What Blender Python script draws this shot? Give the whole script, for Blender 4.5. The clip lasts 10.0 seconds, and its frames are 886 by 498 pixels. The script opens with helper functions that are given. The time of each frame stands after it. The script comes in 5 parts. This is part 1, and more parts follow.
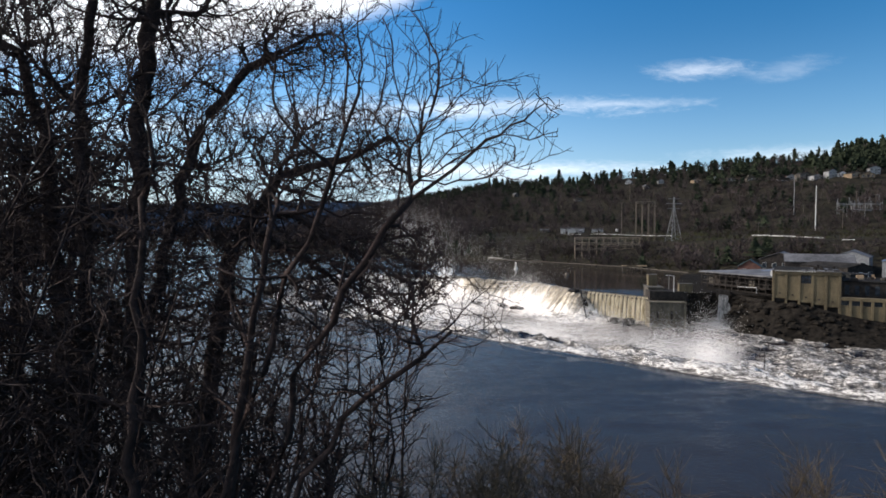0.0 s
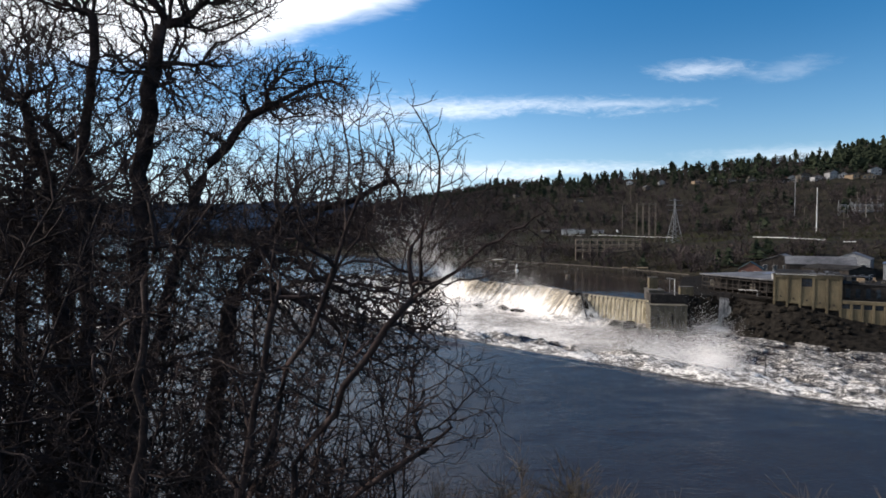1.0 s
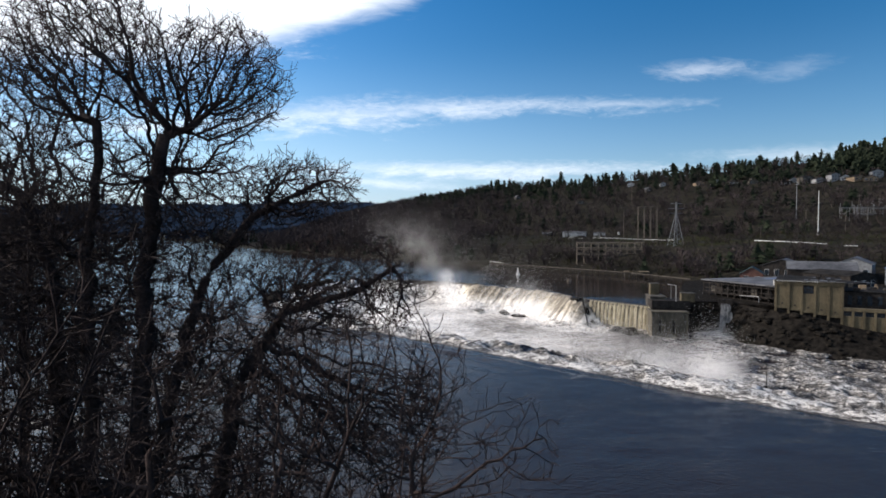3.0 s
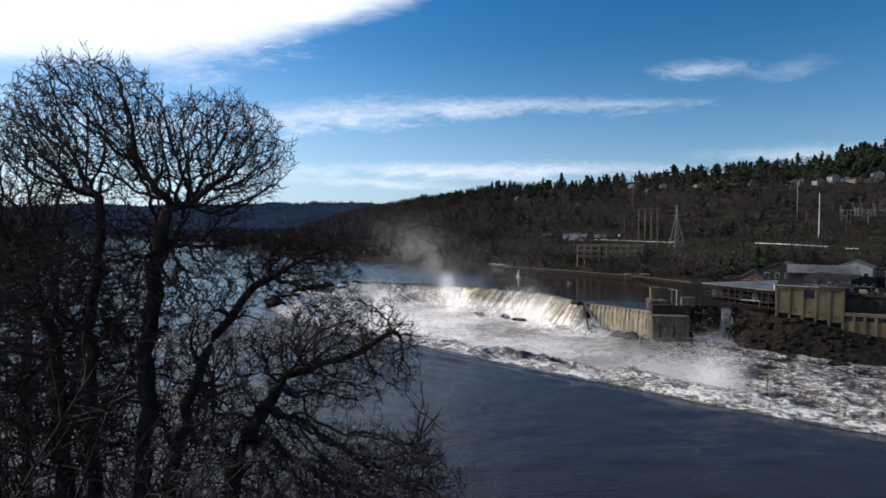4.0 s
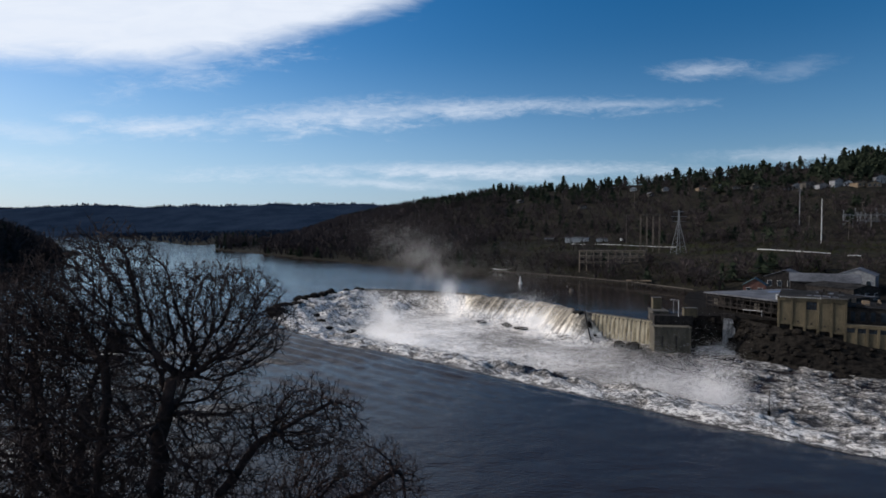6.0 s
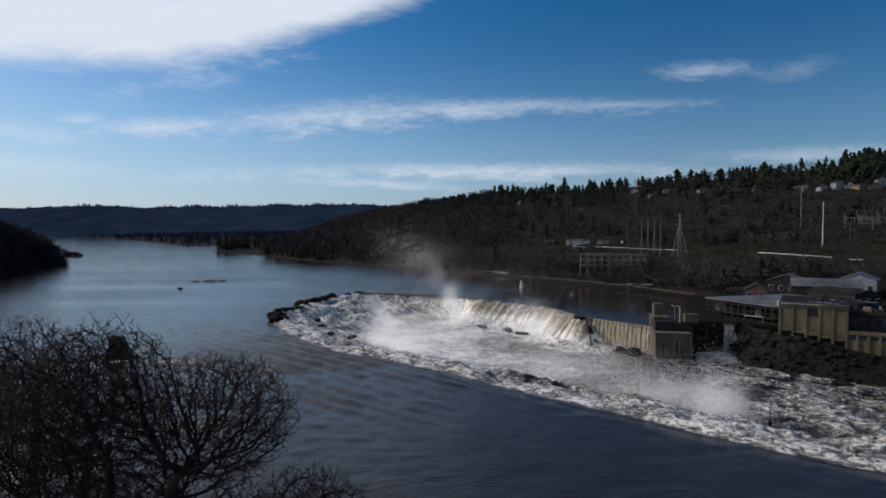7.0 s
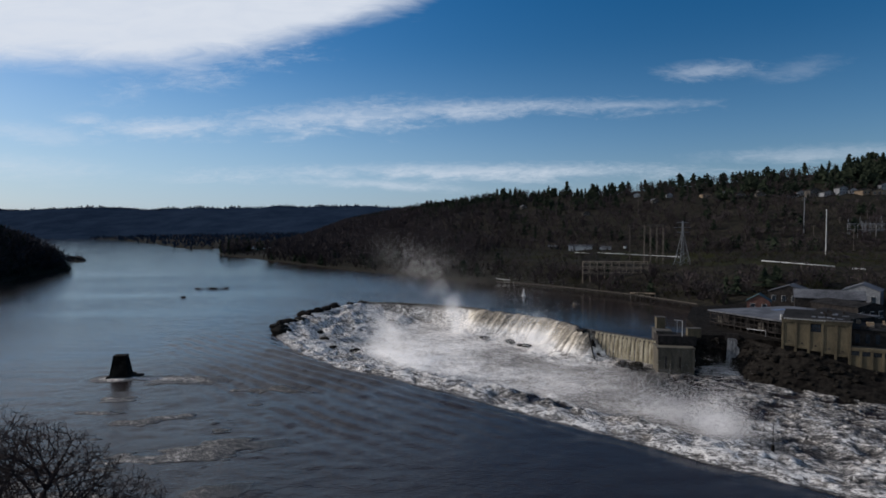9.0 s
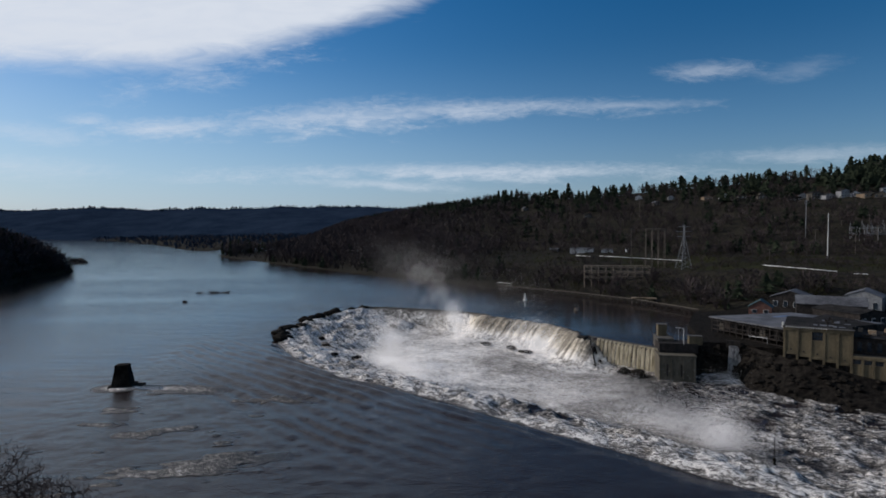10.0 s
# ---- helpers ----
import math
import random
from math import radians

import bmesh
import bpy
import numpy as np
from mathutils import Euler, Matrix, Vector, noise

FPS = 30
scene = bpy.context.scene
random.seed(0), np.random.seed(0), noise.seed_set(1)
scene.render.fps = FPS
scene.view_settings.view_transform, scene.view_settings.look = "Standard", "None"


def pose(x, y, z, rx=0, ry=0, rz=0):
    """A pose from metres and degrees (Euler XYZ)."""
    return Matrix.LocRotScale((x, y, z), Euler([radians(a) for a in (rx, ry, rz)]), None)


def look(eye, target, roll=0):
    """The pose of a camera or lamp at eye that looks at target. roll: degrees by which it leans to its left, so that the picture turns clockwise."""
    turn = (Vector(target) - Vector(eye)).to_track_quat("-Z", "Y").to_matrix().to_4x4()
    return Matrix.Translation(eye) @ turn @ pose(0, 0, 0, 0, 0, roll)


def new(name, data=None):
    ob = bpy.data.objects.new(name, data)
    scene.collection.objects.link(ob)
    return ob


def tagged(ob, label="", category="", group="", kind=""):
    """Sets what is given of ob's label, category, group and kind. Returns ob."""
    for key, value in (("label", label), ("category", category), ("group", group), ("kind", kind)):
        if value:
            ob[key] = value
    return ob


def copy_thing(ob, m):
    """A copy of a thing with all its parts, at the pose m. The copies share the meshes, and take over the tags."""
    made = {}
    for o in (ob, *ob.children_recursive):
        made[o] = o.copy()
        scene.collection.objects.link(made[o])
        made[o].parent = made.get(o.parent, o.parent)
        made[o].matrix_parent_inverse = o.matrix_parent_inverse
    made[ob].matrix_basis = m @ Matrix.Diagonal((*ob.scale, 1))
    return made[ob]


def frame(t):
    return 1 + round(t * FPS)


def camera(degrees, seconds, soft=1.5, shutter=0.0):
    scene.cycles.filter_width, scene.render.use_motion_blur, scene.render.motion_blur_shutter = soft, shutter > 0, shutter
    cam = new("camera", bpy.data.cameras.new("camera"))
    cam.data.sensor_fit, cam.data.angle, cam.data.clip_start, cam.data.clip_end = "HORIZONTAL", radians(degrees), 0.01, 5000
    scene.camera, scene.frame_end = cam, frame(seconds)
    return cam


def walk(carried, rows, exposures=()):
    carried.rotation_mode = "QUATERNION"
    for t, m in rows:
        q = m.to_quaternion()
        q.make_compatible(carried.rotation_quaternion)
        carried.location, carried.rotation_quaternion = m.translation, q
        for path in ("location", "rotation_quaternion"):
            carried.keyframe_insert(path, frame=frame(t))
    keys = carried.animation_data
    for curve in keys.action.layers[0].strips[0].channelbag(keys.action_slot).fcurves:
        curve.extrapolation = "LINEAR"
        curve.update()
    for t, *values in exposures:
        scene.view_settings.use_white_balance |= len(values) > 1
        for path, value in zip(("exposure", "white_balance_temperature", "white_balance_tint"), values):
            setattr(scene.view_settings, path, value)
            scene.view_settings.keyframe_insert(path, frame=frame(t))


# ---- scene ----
from mathutils import kdtree

# ---------------------------------------------------------------- camera
PATH = [
    (0.0, pose(0, 0, 29.6, 87.89, 0, 0.0)),
    (1.0, pose(0, 0, 30.8, 87.89, 0, 0.07)),
    (2.0, pose(0, 0, 32.0, 87.90, 0, 0.13)),
    (2.7, pose(0, 0, 32.9, 87.90, 0, 0.17)),
    (4.0, pose(0, 0, 35.1, 87.91, 0, 0.24)),
    (5.0, pose(0, 0, 37.1, 87.93, 0, 0.33)),
    (5.7, pose(0, 0, 38.5, 87.95, 0, 0.39)),
    (7.0, pose(0, 0, 41.5, 87.98, 0, 0.51)),
    (8.0, pose(0, 0, 44.1, 88.01, 0, 0.62)),
    (9.0, pose(0, 0, 47.0, 88.04, 0, 0.74)),
    (10.0, pose(0, 0, 50.0, 88.06, 0, 0.87)),
]
cam = camera(73.0, 10.0, 1.7)
walk(cam, PATH, ((0.0, 0.44, 6650, 16), (2.5, 0.27, 6550, 16), (4.5, -0.06, 6250, 16), (5.5, -0.25, 6200, 16), (7.0, -0.50, 6200, 16), (8.5, -0.58, 6200, 16), (10.0, -0.61, 6200, 16)))

# ---------------------------------------------------------------- light
SUN_AZ, SUN_EL = -74.0, 27.0      # degrees from the view's axis (+y), clockwise; height
a, e = radians(SUN_AZ), radians(SUN_EL)
to_sun = Vector((math.sin(a) * math.cos(e), math.cos(a) * math.cos(e), math.sin(e)))
sun = new("sun", bpy.data.lights.new("sun", "SUN"))
sun.data.energy, sun.data.angle, sun.data.color = 4.3, radians(0.6), (1.0, 0.93, 0.82)
sun.matrix_world = look(to_sun * 100, (0, 0, 0))


class Shade:
    """Short hand for building node trees."""

    def __init__(self, tree):
        self.tree = tree
        tree.nodes.clear()

    def n(self, kind, **props):
        node = self.tree.nodes.new(kind)
        for key, value in props.items():
            if key == "inputs":
                for k, v in value.items():
                    if isinstance(v, bpy.types.NodeSocket):
                        self.tree.links.new(v, node.inputs[k])
                    else:
                        node.inputs[k].default_value = v
            elif key == "operation":
                node.operation = value
            elif key == "blend_type":
                node.blend_type = value
            elif key == "data_type":
                node.data_type = value
            elif key == "sky_type":
                node.sky_type = value
            elif key == "attribute_name":
                node.attribute_name = value
            elif key == "feature":
                node.feature = value
        return node

    def math(self, op, x, y=0.0, z=0.0, clamp=False):
        node = self.n("ShaderNodeMath", operation=op, inputs={0: x, 1: y, 2: z})
        node.use_clamp = clamp
        return node.outputs[0]

    def step(self, x, lo, hi, out_lo=0.0, out_hi=1.0):
        node = self.n("ShaderNodeMapRange", inputs={0: x, 1: lo, 2: hi, 3: out_lo, 4: out_hi})
        node.interpolation_type = "SMOOTHSTEP"
        return node.outputs[0]

    def noise(self, vec, scale, detail=4.0, rough=0.55, dist=0.0):
        return self.n("ShaderNodeTexNoise", inputs={"Vector": vec, "Scale": scale, "Detail": detail, "Roughness": rough, "Distortion": dist}).outputs[0]

    def mapping(self, vec, scale=(1, 1, 1), rot=(0, 0, 0)):
        return self.n("ShaderNodeMapping", inputs={"Vector": vec, "Scale": scale, "Rotation": rot}).outputs[0]

    def mix(self, fac, x, y, mode="MIX"):
        node = self.n("ShaderNodeMixRGB", blend_type=mode, inputs={0: fac, 1: x, 2: y})
        return node.outputs[0]


def col(r, g, b):
    return (r, g, b, 1.0)


world = bpy.data.worlds.new("world")
scene.world = world
world.use_nodes = True
w = Shade(world.node_tree)
sky = w.n("ShaderNodeTexSky", sky_type="NISHITA")
sky.sun_disc = False
sky.sun_elevation, sky.sun_rotation = radians(SUN_EL), radians(SUN_AZ)
sky.altitude, sky.air_density, sky.dust_density, sky.ozone_density = 100, 1.0, 0.7, 2.0
coord = w.n("ShaderNodeTexCoord").outputs["Generated"]
sep = w.n("ShaderNodeSeparateXYZ", inputs={0: coord})
ahead = w.math("MAXIMUM", sep.outputs[1], 0.08)
su = w.math("DIVIDE", sep.outputs[0], ahead)
sv = w.math("DIVIDE", sep.outputs[2], ahead)
flat = w.n("ShaderNodeCombineXYZ", inputs={0: su, 1: sv}).outputs[0]
n_big = w.noise(w.mapping(flat, (2.2, 7.0, 1)), 1.6, 6.0, 0.6, 0.6)
n_fine = w.noise(w.mapping(flat, (5.0, 22.0, 1)), 2.0, 6.0, 0.65, 0.8)
n_tiny = w.noise(w.mapping(flat, (14.0, 46.0, 1), (0, 0, -0.10)), 2.0, 8.0, 0.72, 1.0)
n_wisp = w.noise(w.mapping(flat, (9.0, 34.0, 1), (0, 0, 0.12)), 1.5, 7.0, 0.7, 1.4)
wob = w.math("ADD", w.math("MULTIPLY", w.math("SUBTRACT", n_big, 0.5), 1.0), w.math("MULTIPLY", w.math("SUBTRACT", n_fine, 0.5), 0.7))


def cirrus(u0, v0, ru, rv, lean=0.0, soft=1.0, gain=1.0):
    """A streak of cloud about the direction (u0, v0), ru wide and rv high."""
    du = w.math("DIVIDE", w.math("SUBTRACT", su, u0), ru)
    dv = w.math("DIVIDE", w.math("SUBTRACT", w.math("SUBTRACT", sv, v0), w.math("MULTIPLY", w.math("SUBTRACT", su, u0), lean)), rv)
    dv = w.math("ADD", dv, w.math("ADD", w.math("MULTIPLY", w.math("SUBTRACT", n_big, 0.5), 3.0), w.math("MULTIPLY", w.math("SUBTRACT", n_fine, 0.5), 1.6)))
    r = w.math("SQRT", w.math("ADD", w.math("MULTIPLY", du, du), w.math("MULTIPLY", dv, dv)))
    r = w.math("ADD", r, w.math("ADD", w.math("MULTIPLY", wob, -2.3), w.math("MULTIPLY", w.math("SUBTRACT", n_tiny, 0.5), -2.2)))
    veil = w.math("MULTIPLY", w.step(r, 1.8, -0.5), w.math("ADD", 0.35, w.math("MULTIPLY", n_wisp, 1.3)))
    return w.math("MULTIPLY", veil, gain)


# the broad bank of cloud: everything above a line that lifts to the right
lift = w.math("POWER", w.math("MAXIMUM", w.math("ADD", su, 0.48), 0.0), 1.5)
above = w.math("SUBTRACT", sv, w.math("ADD", 0.262, w.math("MULTIPLY", lift, 0.37)))
above = w.math("ADD", above, w.math("MULTIPLY", wob, 0.05))
# high left and behind, unseen cloud is added to give white fill light
bank = w.math("MULTIPLY", w.step(above, -0.012, 0.05), w.math("MULTIPLY", w.math("MAXIMUM", w.step(sv, 0.66, 0.43, 0.0, 1.0), w.step(su, -0.25, -0.6, 0.0, 0.72)), w.step(su, 0.20, -0.04)))
clouds = w.math("MULTIPLY", bank, w.math("ADD", 0.86, w.math("MULTIPLY", n_fine, 0.24)))
for args in ((-0.47, 0.168, 0.12, 0.013, 0.0, 1.0, 0.62), (-0.61, 0.180, 0.035, 0.009, 0.0, 1.0, 0.45), (-0.22, 0.180, 0.17, 0.022, 0.08, 1.0, 0.62), (0.04, 0.197, 0.22, 0.013, 0.02, 1.0, 0.55),
             (0.25, 0.203, 0.13, 0.007, 0.03, 1.0, 0.35), (0.06, 0.093, 0.32, 0.012, 0.0, 1.0, 0.68), (-0.12, 0.073, 0.12, 0.007, -0.05, 1.0, 0.5), (0.42, 0.262, 0.06, 0.011, 0.05, 1.0, 0.36), (0.57, 0.262, 0.05, 0.013, 0.2, 1.0, 0.14),
             (0.60, 0.122, 0.16, 0.012, 0.05, 1.0, 0.34), (-0.75, 0.10, 0.12, 0.018, 0.0, 1.0, 0.3), (-0.70, 0.163, 0.08, 0.012, -0.1, 1.0, 0.28), (-0.30, 0.315, 0.20, 0.03, 0.35, 1.0, 0.45)):
    clouds = w.math("MAXIMUM", clouds, cirrus(*args))
side = w.step(sep.outputs[0], -0.6, 0.65, 1.0, 0.0)      # thicker towards the sun's side
clear = w.n("ShaderNodeHueSaturation", inputs={"Saturation": 1.5, "Value": w.math("ADD", 1.12, w.math("MULTIPLY", side, 0.42)), "Color": sky.outputs[0]}).outputs[0]
haze = w.math("MULTIPLY", w.step(sep.outputs[2], 0.30, 0.0, 0.0, 0.66), w.math("ADD", 0.26, w.math("MULTIPLY", side, 0.74)))
clear = w.mix(haze, clear, w.mix(side, col(3.4, 7.0, 13.0), col(5.8, 8.9, 12.1)))
sky_colour = w.mix(clouds, clear, col(12.0, 13.0, 13.5))
bg = w.n("ShaderNodeBackground", inputs={0: sky_colour, 1: 0.085})
w.tree.links.new(bg.outputs[0], w.n("ShaderNodeOutputWorld").inputs[0])

# ---------------------------------------------------------------- materials


def material(name):
    m = bpy.data.materials.new(name)
    m.use_nodes = True
    s = Shade(m.node_tree)
    s.out = s.n("ShaderNodeOutputMaterial")
    s.pos = s.n("ShaderNodeNewGeometry").outputs["Position"]
    return m, s


def finish(s, colour, rough, height=None, strength=0.3, distance=0.1, metal=0.0, ior=1.45, gloss=0.5):
    p = s.n("ShaderNodeBsdfPrincipled", inputs={"Base Color": colour, "Roughness": rough, "Metallic": metal, "IOR": ior, "Specular IOR Level": gloss})
    if height is not None:
        b = s.n("ShaderNodeBump", inputs={"Strength": strength, "Distance": distance, "Height": height})
        s.tree.links.new(b.outputs[0], p.inputs["Normal"])
    s.tree.links.new(p.outputs[0], s.out.inputs[0])
    return p


def mottled(name, c1, c2, scale, rough=0.85, fine=6.0, strength=0.3, distance=0.1, metal=0.0, stretch=(1, 1, 1), gloss=0.5):
    """A surface of two colours at two scales of variation, with a fine relief."""
    m, s = material(name)
    v = s.mapping(s.pos, stretch)
    big, small = s.noise(v, scale, 4.0, 0.6), s.noise(v, scale * fine, 5.0, 0.65)
    f = s.step(s.math("ADD", s.math("MULTIPLY", big, 0.6), s.math("MULTIPLY", small, 0.4)), 0.35, 0.65)
    finish(s, s.mix(f, col(*c1), col(*c2)), s.step(small, 0.2, 0.8, rough - 0.08, min(1.0, rough + 0.08)), small, strength, distance, metal, 1.45, gloss)
    return m


def make_water():
    m, s = material("river_water")
    foam = s.n("ShaderNodeAttribute", attribute_name="foam").outputs["Fac"]
    chop = s.n("ShaderNodeAttribute", attribute_name="chop").outputs["Fac"]
    v = s.mapping(s.pos, (1, 1, 1))
    flow = s.mapping(s.mapping(s.pos, (1, 1, 1), (0, 0, 0.57)), (0.6, 1.0, 1.0))

    def veins(scale, dist):
        n = s.noise(flow, scale, 6.0, 0.62, dist)
        return s.math("SUBTRACT", 1.0, s.math("ABSOLUTE", s.math("MULTIPLY", s.math("SUBTRACT", n, 0.5), 6.0)), clamp=True)

    streak = s.noise(flow, 0.16, 6.0, 0.65, 0.9)
    lace = s.noise(flow, 0.9, 9.0, 0.74, 0.8)
    wide, thin = veins(0.45, 1.2), veins(1.3, 0.8)
    grain = s.math("ADD", s.math("MULTIPLY", s.math("SUBTRACT", lace, 0.5), 2.5), s.math("ADD", s.math("MULTIPLY", s.math("SUBTRACT", wide, 0.4), 0.34), s.math("MULTIPLY", s.math("SUBTRACT", thin, 0.4), 0.30)))
    b = s.math("ADD", foam, s.math("ADD", s.math("MULTIPLY", grain, chop), s.math("MULTIPLY", s.math("SUBTRACT", streak, 0.5), 0.5)))
    wet = s.step(foam, 0.02, 0.22)
    ramp = s.n("ShaderNodeValToRGB", inputs={0: b})
    stops = ((0.05, (0.014, 0.016, 0.017)), (0.30, (0.055, 0.053, 0.050)), (0.52, (0.165, 0.150, 0.132)), (0.72, (0.38, 0.352, 0.315)), (0.95, (0.84, 0.80, 0.74)))
    e = ramp.color_ramp.elements
    while len(e) < len(stops):
        e.new(0.5)
    for k, (at, c) in enumerate(stops):
        e[k].position, e[k].color = at, col(*c)
    ripple = s.noise(s.mapping(s.pos, (0.5, 1.0, 1.0)), 0.35, 4.0, 0.55, 0.3)
    small = s.noise(s.mapping(s.pos, (0.6, 1.0, 1.0)), 1.6, 3.0, 0.6)
    gust = s.step(s.noise(s.mapping(s.pos, (0.35, 1.0, 1.0)), 0.011, 5.0, 0.6, 0.8), 0.36, 0.62, 0.55, 1.1)
    wave = s.math("MULTIPLY", gust, s.math("ADD", ripple, s.math("MULTIPLY", small, 0.9)))
    boil = s.noise(flow, 0.5, 8.0, 0.72, 0.5)
    rugged = s.math("ADD", s.math("MULTIPLY", lace, 1.7), s.math("ADD", s.math("MULTIPLY", wide, 0.4), s.math("MULTIPLY", boil, 1.8)))
    still = s.n("ShaderNodeAttribute", attribute_name="still").outputs["Fac"]
    h = s.math("ADD", s.math("MULTIPLY", wave, s.math("MULTIPLY_ADD", still, -0.38, 0.46)), s.math("MULTIPLY", rugged, s.math("MULTIPLY", chop, wet)))
    silt = s.mix(s.noise(v, 0.012, 4.0, 0.6), col(0.015, 0.0112, 0.0098), col(0.026, 0.020, 0.0175))
    sheet = s.n("ShaderNodeAttribute", attribute_name="sheet").outputs["Fac"]
    c = s.mix(wet, silt, s.mix(sheet, ramp.outputs[0], col(1.0, 0.94, 0.80), "MULTIPLY"))
    finish(s, c, s.math("ADD", s.math("MULTIPLY_ADD", still, -0.07, 0.13), s.math("MULTIPLY", wet, 0.5)), h, 0.6, 0.6, 0.0, 1.33, 0.38)
    return m


WATER = make_water()


def make_hill_ground():
    m, s = material("hillside_ground")
    grass = s.n("ShaderNodeAttribute", attribute_name="grass").outputs["Fac"]
    big, small = s.noise(s.pos, 0.03, 4.0, 0.6), s.noise(s.pos, 0.27, 5.0, 0.65)
    soil = s.mix(s.step(small, 0.35, 0.65), col(0.012, 0.011, 0.010), col(0.030, 0.027, 0.018))
    turf = s.mix(s.step(small, 0.3, 0.7), col(0.012, 0.013, 0.005), col(0.036, 0.036, 0.014))
    f = s.step(s.math("ADD", grass, s.math("MULTIPLY", s.math("SUBTRACT", big, 0.5), 2.6)), 0.85, 1.25)
    finish(s, s.mix(f, soil, turf), 0.95, small, 0.8, 1.0, gloss=0.05)
    return m


EARTH = mottled("earth_and_brush", (0.008, 0.007, 0.006), (0.021, 0.019, 0.011), 0.03, 0.95, 9.0, 0.8, 1.0, gloss=0.05)
ROCK = mottled("wet_basalt", (0.002, 0.002, 0.002), (0.026, 0.0225, 0.0185), 0.6, 0.9, 7.0, 0.7, 0.3, gloss=0.04)
CONCRETE = mottled("weathered_concrete", (0.05, 0.043, 0.030), (0.115, 0.10, 0.072), 0.25, 0.9, 8.0, 0.4, 0.08, stretch=(1, 1, 0.35))
BARK = mottled("dark_bark", (0.017, 0.0118, 0.0112), (0.050, 0.035, 0.032), 3.0, 0.95, 6.0, 0.6, 0.03, gloss=0.15)
# far woods: the blue of the haze is mixed into the base colour
HAZED_WOOD = mottled("haze_tinted_slope", (0.011, 0.020, 0.036), (0.021, 0.034, 0.057), 0.01, 0.95, 10.0, 0.8, 4.0, gloss=0.0)

# ---------------------------------------------------------------- mesh helpers


def mesh_object(name, verts, faces, mat, parent=None, label="", smooth=False):
    me = bpy.data.meshes.new(name)
    me.from_pydata(verts, [], faces)
    me.materials.append(mat)
    if smooth:
        me.shade_smooth()
    ob = new(name, me)
    ob.parent = parent
    if label:
        tagged(ob, label)
    return ob


def part(name, bm, mat, parent=None, label=""):
    me = bpy.data.meshes.new(name)
    bm.to_mesh(me)
    bm.free()
    me.materials.append(mat)
    ob = new(name, me)
    ob.parent = parent
    if label:
        tagged(ob, label)
    return ob


def add_box(bm, cx, cy, cz, sx, sy, sz, turn=0.0):
    """A box of full size (sx, sy, sz) whose centre is (cx, cy, cz), turned about z by degrees."""
    m = pose(cx, cy, cz, 0, 0, turn) @ Matrix.Diagonal((sx, sy, sz, 1))
    return bmesh.ops.create_cube(bm, size=1, matrix=m)["verts"]


def grid_mesh(name, x, y, z, mat, smooth=True, **fields):
    """A sheet from three arrays of rows and columns."""
    r, c = x.shape
    co = np.stack([x, y, z], -1).reshape(-1, 3)
    i = np.arange(r * c).reshape(r, c)
    quads = np.stack([i[:-1, :-1], i[:-1, 1:], i[1:, 1:], i[1:, :-1]], -1).reshape(-1, 4)
    me = bpy.data.meshes.new(name)
    me.vertices.add(len(co))
    me.vertices.foreach_set("co", co.ravel())
    me.loops.add(quads.size)
    me.loops.foreach_set("vertex_index", quads.ravel())
    me.polygons.add(len(quads))
    me.polygons.foreach_set("loop_start", np.arange(0, quads.size, 4))
    me.update(calc_edges=True)
    if smooth:
        me.shade_smooth()
    for key, value in fields.items():
        at = me.attributes.new(key, "FLOAT", "POINT")
        at.data.foreach_set("value", value.ravel().astype(np.float32))
    me.materials.append(mat)
    return new(name, me)


def smooth01(x):
    x = np.clip(x, 0, 1)
    return x * x * (3 - 2 * x)


def value_noise(x, y, scale, seed=0, octaves=4, gain=0.5):
    """Smooth noise on arrays, about -1 to 1."""
    out, amp, total = np.zeros_like(x, dtype=float), 1.0, 0.0
    for o in range(octaves):
        rng = np.random.RandomState(seed + o * 17)
        table = rng.uniform(-1, 1, (256, 256))
        u, v = x / scale + o * 13.7, y / scale + o * 7.3
        iu, iv = np.floor(u).astype(int), np.floor(v).astype(int)
        fu, fv = smooth01(u - iu), smooth01(v - iv)
        t = lambda p, q: table[p % 256, q % 256]
        val = (t(iu, iv) * (1 - fu) + t(iu + 1, iv) * fu) * (1 - fv) + (t(iu, iv + 1) * (1 - fu) + t(iu + 1, iv + 1) * fu) * fv
        out += amp * val
        total += amp
        amp, scale = amp * gain, scale / 2
    return out / total


def near_line(x, y, line):
    """Distance from points to a broken line."""
    best = np.full(x.shape, 1e9)
    for (ax, ay), (bx, by) in zip(line[:-1], line[1:]):
        dx, dy = bx - ax, by - ay
        t = np.clip(((x - ax) * dx + (y - ay) * dy) / (dx * dx + dy * dy), 0, 1)
        best = np.minimum(best, np.hypot(x - ax - t * dx, y - ay - t * dy))
    return best


def inside(x, y, poly):
    hit = np.zeros(x.shape, bool)
    for (ax, ay), (bx, by) in zip(poly, poly[1:] + poly[:1]):
        if ay == by:
            continue
        cross = ((ay > y) != (by > y)) & (x < (bx - ax) * (y - ay) / (by - ay) + ax)
        hit ^= cross
    return hit


